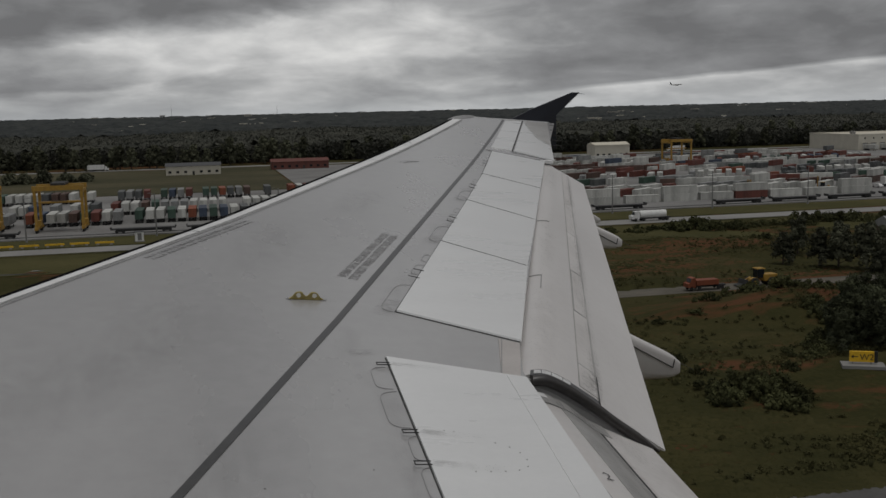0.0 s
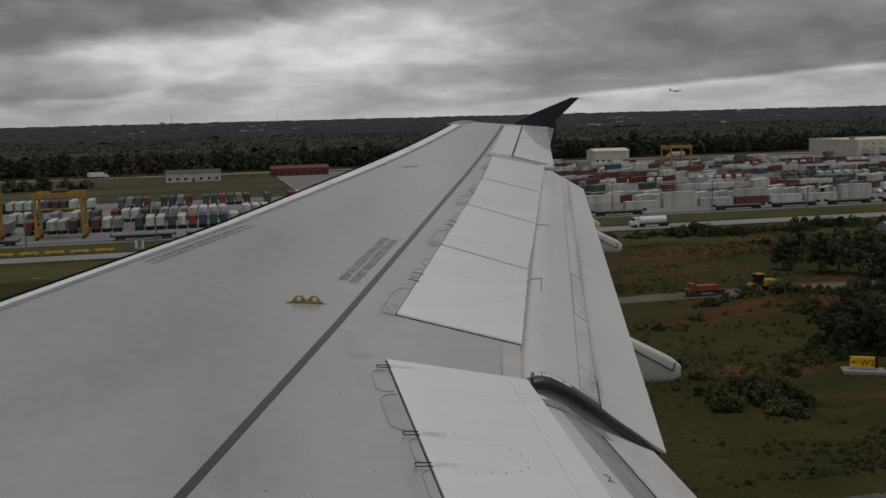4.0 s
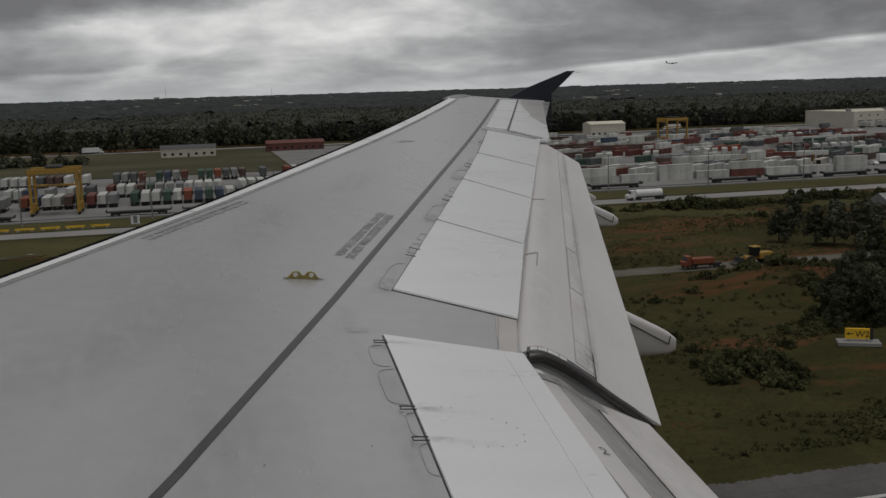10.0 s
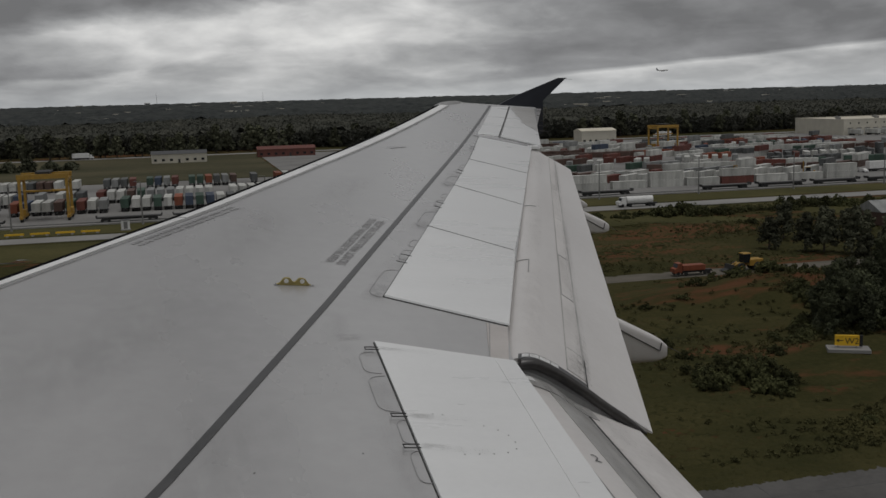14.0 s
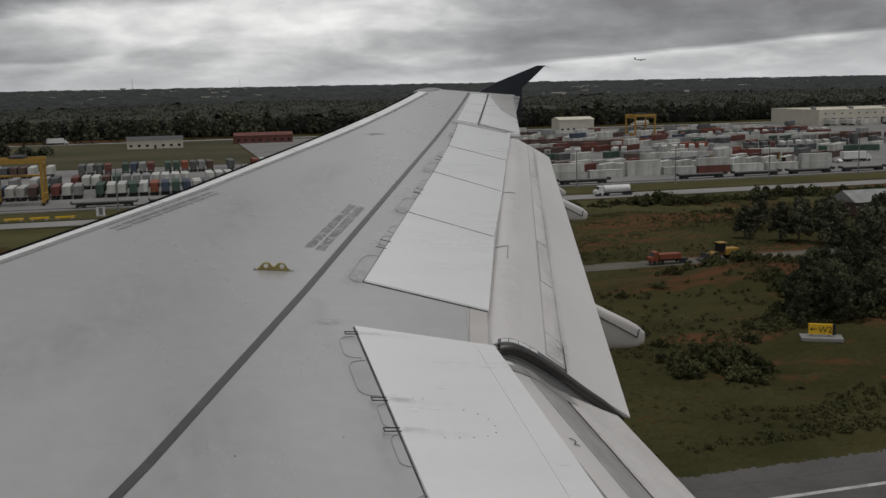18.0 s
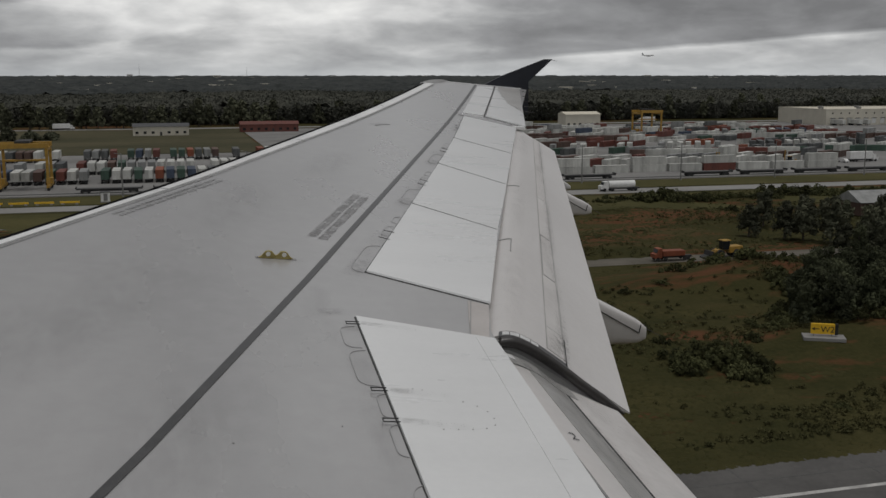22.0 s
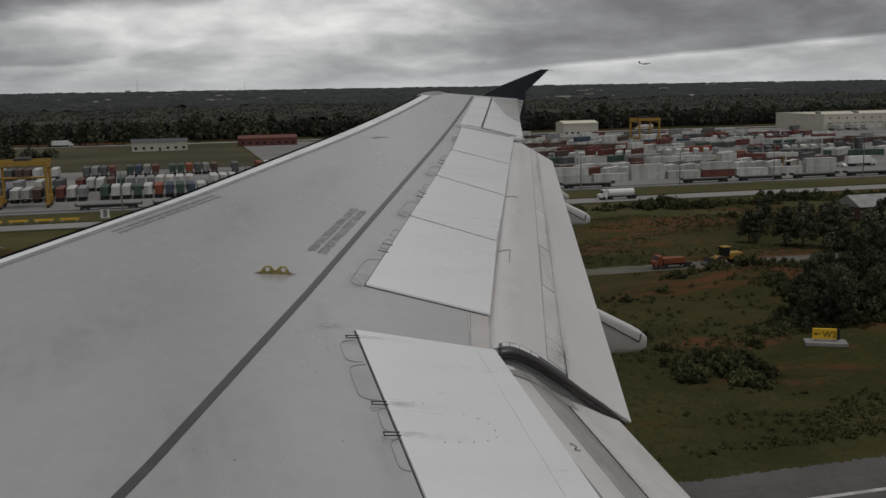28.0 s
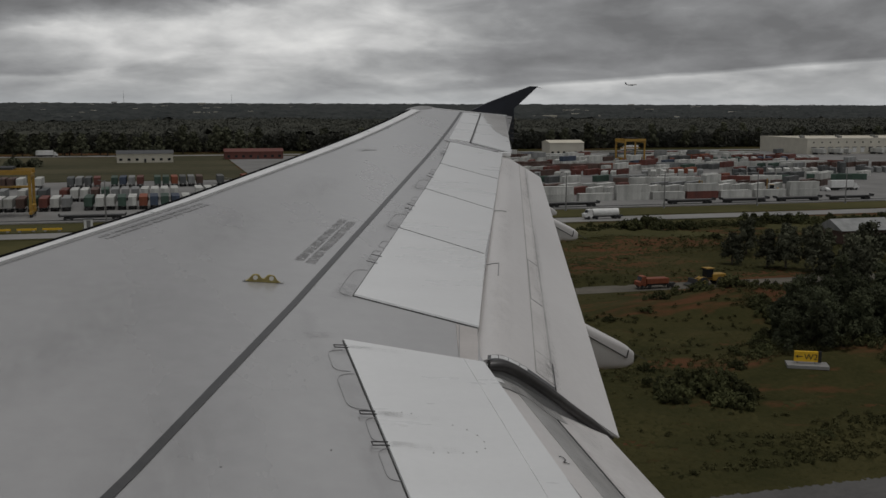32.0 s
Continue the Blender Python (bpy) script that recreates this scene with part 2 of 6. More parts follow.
SMUDGE = smudge_material("soft_grime", (0.10, 0.097, 0.095), 0.24)
SMUDGE_THIN = smudge_material("thin_grime", (0.14, 0.138, 0.137), 0.085, (1.5, 0.5))
SMUDGE_PALE = smudge_material("pale_wear", (0.52, 0.52, 0.525), 0.16, (0.6, 0.6))
CABIN = material("fuselage_paint", (0.5, 0.5, 0.51), 0.35, tone2=(0.46, 0.46, 0.47), scale=1)


# ---- mesh helpers ----
def part(name, bm, mat, parent=None, label="", smooth=False):
    """Links a bmesh as one mesh object under a thing or a part."""
    me = bpy.data.meshes.new(name)
    bmesh.ops.recalc_face_normals(bm, faces=bm.faces[:])
    bm.to_mesh(me)
    bm.free()
    me.materials.append(mat)
    if smooth:
        me.polygons.foreach_set("use_smooth", [True] * len(me.polygons))
        me.set_sharp_from_angle(angle=radians(38))
    ob = new(name, me)
    ob.parent = parent
    if label:
        ob["label"] = label
    return ob


def share(name, me, parent, m=None):
    """Another object on the same mesh."""
    ob = new(name, me)
    ob.parent = parent
    if m is not None:
        ob.matrix_basis = m
    return ob


def smooth_step(a, b, v):
    f = min(1.0, max(0.0, (v - a) / (b - a)))
    return f * f * (3 - 2 * f)


def box_into(bm, x0, x1, y0, y1, z0, z1, bevel=0.0):
    r = bmesh.ops.create_cube(bm, size=1, matrix=Matrix.LocRotScale(((x0 + x1) / 2, (y0 + y1) / 2, (z0 + z1) / 2), None, (x1 - x0, y1 - y0, z1 - z0)))
    if bevel:
        edges = list({e for v in r["verts"] for e in v.link_edges})
        bmesh.ops.bevel(bm, geom=edges, offset=bevel, segments=2, affect="EDGES", profile=0.6)
    return bm


def box(x0, x1, y0, y1, z0, z1, bevel=0.0):
    return box_into(bmesh.new(), x0, x1, y0, y1, z0, z1, bevel)


def tube_into(bm, a, b, r0, r1=None, n=8, caps=True):
    a, b = Vector(a), Vector(b)
    r1 = r0 if r1 is None else r1
    q = (b - a).to_track_quat("Z", "Y").to_matrix()
    rings = []
    for c, r in ((a, r0), (b, r1)):
        rings.append([bm.verts.new(c + q @ Vector((r * math.cos(k * math.tau / n), r * math.sin(k * math.tau / n), 0))) for k in range(n)])
    for k in range(n):
        bm.faces.new((rings[0][k], rings[0][(k + 1) % n], rings[1][(k + 1) % n], rings[1][k]))
    if caps:
        bm.faces.new(rings[0][::-1])
        bm.faces.new(rings[1])
    return bm


def tube(a, b, r0, r1=None, n=8):
    return tube_into(bmesh.new(), a, b, r0, r1, n)


def prism(outline, thick, up=(0, 0, 1)):
    """A flat piece: an outline of points, given depth along up (downwards)."""
    bm = bmesh.new()
    up = Vector(up)
    top = [bm.verts.new(Vector(q)) for q in outline]
    low = [bm.verts.new(Vector(q) - up * thick) for q in outline]
    bm.faces.new(top)
    bm.faces.new(low[::-1])
    n = len(top)
    for k in range(n):
        bm.faces.new((top[k], low[k], low[(k + 1) % n], top[(k + 1) % n]))
    return bm


def loft(sections, closed=True, caps=True):
    bm = bmesh.new()
    rows = [[bm.verts.new(q) for q in s] for s in sections]
    n = len(rows[0])
    for a, b in zip(rows, rows[1:]):
        for k in range(n if closed else n - 1):
            bm.faces.new((a[k], a[(k + 1) % n], b[(k + 1) % n], b[k]))
    if caps and closed:
        bm.faces.new(rows[0][::-1])
        bm.faces.new(rows[-1])
    return bm


# ---- the wing ----
EYE = Vector((3.739, 1.718, 1.636))
ATTITUDE = Matrix.Translation(EYE) @ pose(0, 0, 0, *TILT) @ Matrix.Translation(-EYE)


def skin_z(x, y):
    """Height of the wing's upper surface: dihedral, nose-up attitude, and the tip bent up in flight."""
    return 0.109 * y - 0.087 * x + 0.0057 * max(0.0, y - 12.0) ** 2


def on(x, y, above=0.0):
    return Vector((x, y, skin_z(x, y) + above))


def leading(y):
    """The rear edge of the slats; the outer slats stand a little further back."""
    return 0.516 * (y - 1.98) - 0.01 + 0.125 * min(1.0, max(0.0, (y - 7.2) / 2.0))


def trailing(y):
    """The rear edge of the fixed upper surface."""
    if y < 6.35:
        return 5.25 - 0.06 * (6.35 - y)
    if y < 6.823:
        return 5.25 + (y - 6.35) * 0.27
    if y < 13.1:
        return 5.377 + (y - 6.823) * 0.3668
    return 7.68 + (y - 13.1) * 0.392


def ribbon(points, width, above, thick=0.002, end=None):
    """A thin strip that follows points (x, y) on the upper surface."""
    bm = bmesh.new()
    prev = None
    pts = [Vector((*q, 0)) for q in points]
    for k, q in enumerate(pts):
        d = (pts[min(k + 1, len(pts) - 1)] - pts[max(k - 1, 0)]).normalized()
        w = width if end is None else width + (end - width) * k / (len(pts) - 1)
        s = Vector((-d.y, d.x, 0)) * w / 2
        ring = [bm.verts.new(on(*(q + o).xy, h)) for o, h in ((s, above), (-s, above), (-s, above - thick), (s, above - thick))]
        if prev:
            for i in range(4):
                bm.faces.new((prev[i], prev[(i + 1) % 4], ring[(i + 1) % 4], ring[i]))
        else:
            bm.faces.new(ring[::-1])
        prev = ring
    bm.faces.new(prev)
    return bm


def fine_line(a, b, n=12):
    return [(a[0] + (b[0] - a[0]) * k / n, a[1] + (b[1] - a[1]) * k / n) for k in range(n + 1)]


wing = tagged(new("aircraft_wing"), "grey airliner wing with white spoilers, extended flaps and slats", "aircraft wing")
wing.matrix_basis = ATTITUDE


def smudge(name, at, along, wide, above, mat, parent, label="soft grime on the paint"):
    """A soft patch of grime round a point of the upper surface, long in one direction."""
    d = Vector(along)
    e = Vector((-d.y, d.x)).normalized() * wide
    bm = bmesh.new()
    uv = bm.loops.layers.uv.new()
    n = 4
    grid = [[bm.verts.new(on(*(Vector(at) + d * (i / n - 0.5) + e * (j / n - 0.5)), above)) for j in range(n + 1)] for i in range(n + 1)]
    for i in range(n):
        for j in range(n):
            f = bm.faces.new((grid[i][j], grid[i + 1][j], grid[i + 1][j + 1], grid[i][j + 1]))
            for loop, (u, v) in zip(f.loops, ((i, j), (i + 1, j), (i + 1, j + 1), (i, j + 1))):
                loop[uv].uv = (u / n, v / n)
    return part(name, bm, mat, parent, label)


def flap_smudge(spec, f0, f1, s0, s1, above, mat, parent, label="soft grime on the flap"):
    bm = bmesh.new()
    uv = bm.loops.layers.uv.new()
    n, m = 12, 5
    grid = [[bm.verts.new(flap_point(spec, f0 + (f1 - f0) * i / n, s0 + (s1 - s0) * j / m, above)) for j in range(m + 1)] for i in range(n + 1)]
    for i in range(n):
        for j in range(m):
            f = bm.faces.new((grid[i][j], grid[i + 1][j], grid[i + 1][j + 1], grid[i][j + 1]))
            for loop, (u, v) in zip(f.loops, ((i, j), (i + 1, j), (i + 1, j + 1), (i, j + 1))):
                loop[uv].uv = (u / n, v / m)
    return part("grime", bm, mat, parent, label)


def wing_skins():
    ys = list(np.arange(0.1, 16.0, 0.3)) + [16.1, 16.25, 16.33]
    secs = []
    for y in ys:
        xl, xr = leading(y) + 0.004, trailing(y)
        if y > 16.0:
            xl += (y - 16.0) * 0.55
        n = 18
        row = []
        for k in range(n + 1):
            c = k / n
            x = xl + (xr - xl) * c
            row.append(on(x, y))
        secs.append(row)
    bm = loft(secs, closed=False)
    part("upper_skin", bm, WING_GREY, wing, "grey painted upper skin", smooth=True)
    secs = []
    for y in ys:
        xl, xr = leading(y) + 0.004, trailing(y)
        if y > 16.0:
            xl += (y - 16.0) * 0.55
        t = 0.11 * (xr - xl) + 0.03
        row = [on(xl, y)]
        for k in range(1, 12):
            c = k / 12
            row.append(on(xl + (xr - xl) * c, y, -t * (math.sin(math.pi * c ** 0.7)) - 0.05 * min(1, c * 6) - 0.0))
        row.append(on(xr, y, -0.004))
        secs.append(row)
    part("lower_skin", loft(secs, closed=False), WING_GREY, wing, smooth=True)


def slat_rear(y):
    """How far the outer slats reach back over the skin."""
    return 0.058 * smooth_step(8.0, 13.0, y)


def slat(y0, y1):
    """A leading-edge slat, run out ahead of the wing, pale on top, with a nose that rolls under, painted black for its
    shade.
    """
    ys = [y0 + (y1 - y0) * k / 8 for k in range(9)]
    top, nose = [], []
    for y in ys:
        x, w = leading(y), slat_rear(y)
        top.append([on(x + dx, y, dz) for dx, dz in ((w, 0.010), (-0.035, 0.010), (-0.066, 0.004), (-0.066, -0.03), (w, -0.03))])
        nose.append([on(x + dx, y, dz) for dx, dz in ((-0.066, 0.003), (-0.10, 0.002), (-0.118, -0.003), (-0.13, -0.03), (-0.125, -0.10), (-0.07, -0.13), (-0.02, -0.10), (-0.066, -0.032))])
    ob = part("slat", loft(top), SLAT, wing, "pale leading-edge slat")
    # the shade under the nose is put into its black colour
    part("shaded_nose_strip", loft(nose), BLACK, ob, "slat nose painted black for its shaded underside", smooth=True)


def panel(name, corners, above, thick, mat, label="", parent=None):
    """A four-cornered panel that lies on the upper surface, with a softened rim."""
    c = [Vector((*q, 0)) for q in corners]
    mid = sum(c, Vector()) / 4
    bm = bmesh.new()
    n = 6
    inset = 0.012
    grid = {}
    for i in range(n + 1):
        for j in range(n + 1):
            u, v = i / n, j / n
            q = (c[0] * (1 - u) + c[1] * u) * (1 - v) + (c[3] * (1 - u) + c[2] * u) * v
            grid[i, j] = bm.verts.new(on(q.x, q.y, above))
    for i in range(n):
        for j in range(n):
            bm.faces.new((grid[i, j], grid[i + 1, j], grid[i + 1, j + 1], grid[i, j + 1]))
    rim = [grid[i, 0] for i in range(n)] + [grid[n, j] for j in range(n)] + [grid[i, n] for i in range(n, 0, -1)] + [grid[0, j] for j in range(n, 0, -1)]
    low = []
    for v in rim:
        d = (v.co - mid)
        d.z = 0
        d.normalize()
        low.append(bm.verts.new(v.co + d * 0.004 - Vector((0, 0, thick))))
    for k in range(len(rim)):
        bm.faces.new((rim[k], low[k], low[(k + 1) % len(rim)], rim[(k + 1) % len(rim)]))
    return part(name, bm, mat, parent or wing, label)


def shrink(corners, d):
    c = [Vector(q) for q in corners]
    out = []
    for k in range(4):
        a, b, e = c[k - 1], c[k], c[(k + 1) % 4]
        out.append(b + (a - b).normalized() * d + (e - b).normalized() * d)
    return [tuple(q) for q in out]


SPOILERS = [
    [(4.487, 3.0), (5.09, 3.0), (5.232, 6.29), (4.582, 6.538)],
    [(4.774, 7.28), (5.377, 6.823), (5.921, 8.38), (5.438, 8.981)],
    [(5.438, 8.981), (5.921, 8.38), (6.49, 9.90), (6.06, 10.58)],
    [(6.06, 10.58), (6.49, 9.90), (7.04, 11.40), (6.606, 12.023)],
    [(6.606, 12.023), (7.04, 11.40), (7.67, 13.09), (7.16, 13.58)],
]


def spoilers():
    for k, c in enumerate(SPOILERS):
        panel("spoiler_gap", shrink(c, -0.003 if k else -0.001), 0.004, 0.004, SEAM, "dark gap round a spoiler")
        lid = [Vector(q) for q in shrink(c, 0.008 if k else 0.005)]
        chord = (Vector(c[1]) - Vector(c[0])).normalized()
        lid = [tuple(lid[0]), tuple(lid[1] + chord * 0.020), tuple(lid[2] + chord * 0.020), tuple(lid[3])]
        sp = panel("spoiler", lid, 0.014, 0.010, WING_WHITE, "white spoiler panel, lying flush")
        a, b = Vector(c[0]), Vector(c[3])
        d = (Vector(c[1]) - a).normalized()
        if 0 < k < 4:
            part("spoiler_joint", ribbon(fine_line(c[3], c[2], 6), 0.009, 0.0155, 0.006), SEAM, wing, "dark joint between two spoilers")
        if k == 0:
            # open-ended slots for the hinge arms, with grease behind them
            for y in (6.44, 5.675, 5.39, 4.6):
                x = 4.487 + 0.02685 * (y - 3.0)
                for o in (0.0, -0.030):
                    part("hinge_slot", ribbon([(x - 0.060, y + o), (x + 0.008, y + o)], 0.0036, 0.0175, 0.004), SEAM, sp, "dark hinge slot")
                part("hinge_slot", ribbon([(x - 0.059, y + 0.002), (x - 0.059, y - 0.032)], 0.004, 0.0175, 0.004), SEAM, sp, "dark hinge slot")
                smudge("grease_smear", (x + 0.06, y - 0.025), (0.13, -0.022), 0.06, 0.0162, SMUDGE, sp, "soft grease smear")
                smudge("grease_smear", (x + 0.16, y - 0.05), (0.30, -0.06), 0.07, 0.0168, SMUDGE_THIN, sp, "soft grease smear")
            part("edge_crease", ribbon(fine_line((5.150, 6.30), (5.075, 5.14)) + [(4.93, 3.0)], 0.0030, 0.0165, 0.002), CREASE, sp)
            ring = [(4.72, 5.30), (4.78, 5.30), (4.84, 5.30), (4.90, 5.31), (4.945, 5.34), (4.96, 5.40), (4.95, 5.46), (4.92, 5.51), (4.87, 5.55), (4.72, 5.66), (4.68, 5.67)]
            for x, y in ring:
                bm = bmesh.new()
                bmesh.ops.create_cone(bm, cap_ends=True, segments=8, radius1=0.0036, radius2=0.003, depth=0.002, matrix=Matrix.Translation(on(x, y, 0.015)))
                part("rivet", bm, STAIN_AND_SHADE, sp)
            continue
        for f in (0.40, 0.50):
            q = a + (b - a) * f
            part("hinge_slot", ribbon([tuple(q - d * 0.055), tuple(q + d * 0.022)], 0.006, 0.017, 0.004), SEAM, sp, "dark hinge slot")


def markings():
    """The walkway line, the covers of the spoiler hinges and the seams of the skin."""
    line = [(2.980, 3.77), (3.609, 5.166), (4.424, 7.118)]
    line += fine_line((4.424, 7.118), (8.105, 16.24), 24)[1:]
    part("walkway_line", ribbon(line, 0.038, 0.0045, 0.003, 0.034), DARK_LINE, wing, "dark grey walkway line")

    def loop(a, b, out, depth, mat):
        a, b, out = Vector(a), Vector(b), Vector(out).normalized()
        pts = []
        for k in range(29):
            u = -math.cos(math.pi * k / 28)
            pts.append(tuple(a + (b - a) * (0.5 + 0.5 * u) + out * (0.012 + depth * (1 - abs(u) ** 7) ** 0.5)))
        part("hinge_cover_seam", ribbon(pts, 0.0042, 0.0035, 0.002), mat, wing)
    for c in SPOILERS[1:4]:
        a, b = Vector(c[0]), Vector(c[3])
        out = Vector((-(b - a).y, (b - a).x))
        for f0, f1, dep, mat in ((-0.005, 0.315, 0.085, FAINT_SEAM), (0.46, 0.60, 0.05, FAINT_SEAM), (0.66, 0.76, 0.04, FAINT_SEAM)):
            loop(a + (b - a) * f0, a + (b - a) * f1, out, dep, mat)
    for y0, y1, dep, mat in ((6.41, 6.14, 0.075, FAINT_SEAM), (6.11, 5.72, 0.085, FAINT_SEAM), (5.64, 5.42, 0.045, FAINT_SEAM), (5.36, 5.10, 0.05, FAINT_SEAM), (4.9, 4.4, 0.07, FAINT_SEAM)):
        loop((4.57, y0), (4.56, y1), (-1, 0), dep, mat)
    part("scuff_mark", ribbon([(5.84, 12.42), (5.91, 12.50), (6.03, 12.56)], 0.010, 0.003, 0.002), STAIN_AND_SHADE, wing, "dark scuff on the skin")
    # the shade behind the slats, painted as a flat darker strip on the skin
    part("painted_slat_shade", ribbon(fine_line((leading(3) + 0.02, 3), (leading(7.2) + 0.02, 7.2), 8) + fine_line((leading(7.3) + 0.02, 7.3), (leading(9.2) + 0.02, 9.2), 8) + [(leading(y) + 0.02 + slat_rear(y), y) for y in (9.3, 10, 10.7, 11.4, 12.1, 12.8, 13.5, 14.5, 15.3, 15.9)], 0.022, 0.003, 0.002), STAIN_AND_SHADE, wing, "grey strip painted as shade behind the slats")
    # soft dirt ahead of the spoilers, and worn patches on the skin
    for c in SPOILERS[1:4]:
        a, b = Vector(c[0]), Vector(c[3])
        out = Vector((-(b - a).y, (b - a).x)).normalized()
        smudge("grime", tuple(a + (b - a) * 0.03 + out * 0.05), tuple((b - a) * 0.20), 0.16, 0.0055, SMUDGE, wing)
        smudge("grime", tuple(a + (b - a) * 0.30 + out * 0.05), tuple((b - a) * 0.45), 0.20, 0.006, SMUDGE_THIN, wing)
    for x, y, dx, dy, w, mat in ((4.47, 6.60, 0.16, 0.02, 0.10, SMUDGE), (4.43, 6.35, 0.03, -0.30, 0.10, SMUDGE_THIN), (4.50, 5.9, 0.0, 0.7, 0.14, SMUDGE_THIN), (4.42, 6.75, 0.08, 0.5, 0.16, SMUDGE_THIN),
                                 (4.47, 5.3, 0.0, 0.8, 0.13, SMUDGE_THIN), (5.88, 12.49, 0.3, 0.2, 0.14, SMUDGE), (4.30, 7.43, 0.30, 0.02, 0.10, SMUDGE_THIN),
                                 (4.1, 8.6, 0.5, 1.6, 0.5, SMUDGE_THIN), (3.3, 6.4, 0.9, 1.7, 0.6, SMUDGE_THIN), (3.7, 5.2, 0.5, 1.3, 0.5, SMUDGE_THIN), (5.0, 10.2, 0.5, 1.2, 0.4, SMUDGE_THIN),
                                 (3.6, 7.3, 0.8, 1.2, 0.8, SMUDGE_PALE), (2.8, 6.1, 0.6, 1.2, 0.6, SMUDGE_PALE)):
        smudge("grime" if mat is not SMUDGE_PALE else "worn_patch", (x, y), (dx, dy), w, 0.005, mat, wing, "soft grime on the paint" if mat is not SMUDGE_PALE else "paler worn paint")
    smudge("grime", (3.70, 8.75), (0.68, 1.16), 0.11, 0.0062, SMUDGE, wing)
    # specks and scuffs on the skin
    rnd = random.Random(5)
    for k in range(22):
        y = rnd.uniform(4.2, 10.5)
        x = rnd.uniform(leading(y) + 0.3, 4.4 + max(0, y - 6.5) * 0.38)
        a, r = rnd.uniform(0, 6.28), rnd.choice((0.003, 0.004, 0.004, 0.007))
        part("paint_scuff", ribbon([(x, y), (x + r * math.cos(a), y + r * math.sin(a))], r * 0.8, 0.0025, 0.002), STAIN_AND_SHADE, wing)


def stencil(name, words, start, stop, tall, mat, label):
    """Flat lettering on the skin, from start to stop, with capitals of the given height."""
    cu = bpy.data.curves.new(name, "FONT")
    cu.body, cu.size, cu.extrude, cu.offset = words, 1.0, 0.0, 0.014
    cu.align_x, cu.align_y = "LEFT", "BOTTOM_BASELINE"
    tmp = new(name + "_curve", cu)
    dg = bpy.context.evaluated_depsgraph_get()
    me = bpy.data.meshes.new_from_object(tmp.evaluated_get(dg))
    bpy.data.objects.remove(tmp)
    me.materials.clear()
    me.materials.append(mat)
    d = Vector(stop) - Vector(start)
    e = Vector((-d.y, d.x)).normalized()
    wide = max(v.co.x for v in me.vertices)
    high = max(v.co.y for v in me.vertices)
    for v in me.vertices:
        q = Vector(start) + d * (v.co.x / wide) + e * (v.co.y / high * tall)
        v.co = on(q.x, q.y, 0.0035)
    ob = new(name, me)
    ob.parent = wing
    ob["label"] = label


def lettering():
    # the same words twice, to be read from either side
    stencil("lettering", "DO NOT WALK OUTSIDE THIS AREA", (4.645, 7.898), (5.138, 9.097), 0.060, LETTER, "grey stencilled walkway lettering")
    stencil("lettering", "DO NOT WALK OUTSIDE THIS AREA", (5.028, 9.165), (4.528, 7.965), 0.056, LETTER, "grey stencilled walkway lettering, the other way up")
    # the rows by the leading edge cannot be read
    turn = math.atan2(1.115, 0.655)
    bars((3.350, 8.197), turn, (3, 4, 6, 3, 5, 4, 4), 0.023, FAINT, "faded stencilled lettering")
    bars((3.394, 8.175), turn, (4, 5, 3, 6, 3, 5, 3), 0.023, FAINT, "faded stencilled lettering")


def bars(start, turn, words, tall, mat, label):
    """Unreadable stencilling: a short bar for every letter."""
    d, e = Vector((math.cos(turn), math.sin(turn))), Vector((-math.sin(turn), math.cos(turn)))
    s = 0.0
    for n in words:
        row = bmesh.new()
        for k in range(n):
            a = Vector(start) + d * (s + k * 0.040)
            piece = ribbon([tuple(a), tuple(a + d * 0.030)], tall, 0.004, 0.002)
            me = bpy.data.meshes.new("tmp")
            piece.to_mesh(me)
            piece.free()
            row.from_mesh(me)
            bpy.data.meshes.remove(me)
        part("lettering_bar", row, mat, wing, label)
        s += n * 0.040 + 0.028


def smooth_bump(u):
    return max(0.0, 1 - abs(2 * u - 1) ** 6)


def bracket():
    """The yellow fitting for the escape line: a low strap with two eyes, bolted to the skin."""
    n = 44
    prof = []
    for k in range(n + 1):
        u = k / n
        lobe = max(math.exp(-((u - 0.28) / 0.15) ** 4), math.exp(-((u - 0.72) / 0.15) ** 4))
        prof.append((-0.102 + 0.204 * u, 0.002 + 0.026 * lobe + 0.017 * max(0.0, 1 - abs(2 * u - 1) ** 3)))
    bm = bmesh.new()
    (l0, h0), (l1, h1) = [([bm.verts.new((x, y, 0.0)) for x, h in prof], [bm.verts.new((x, y, h)) for x, h in prof]) for y in (-0.008, 0.008)]
    for k in range(n):
        bm.faces.new((l0[k], l0[k + 1], h0[k + 1], h0[k]))
        bm.faces.new((l1[k + 1], l1[k], h1[k], h1[k + 1]))
        bm.faces.new((h0[k], h0[k + 1], h1[k + 1], h1[k]))
    box_into(bm, -0.085, 0.085, -0.009, 0.016, 0.0, 0.004)
    ob = part("escape_line_bracket", bm, YELLOW_FIT, wing, "yellow metal bracket with two eyes")
    ob.matrix_basis = Matrix.Translation(on(4.28, 7.455, 0.002)) @ pose(0, 0, 0, 6, 5, 0)
    for x in (-0.046, 0.046):
        bm = bmesh.new()
        bmesh.ops.create_cone(bm, cap_ends=True, segments=20, radius1=0.0135, radius2=0.0135, depth=0.018, matrix=Matrix.Translation((x, 0, 0.025)) @ pose(0, 0, 0, 90))
        part("eye", bm, WHITE_EYE, ob, "pale round eye")
    for side in (-1, 1):
        part("foot", box(min(side * 0.088, side * 0.116), max(side * 0.088, side * 0.116), -0.013, 0.013, 0.0, 0.003, 0.001), BARE, ob, "bare metal foot of the bracket")


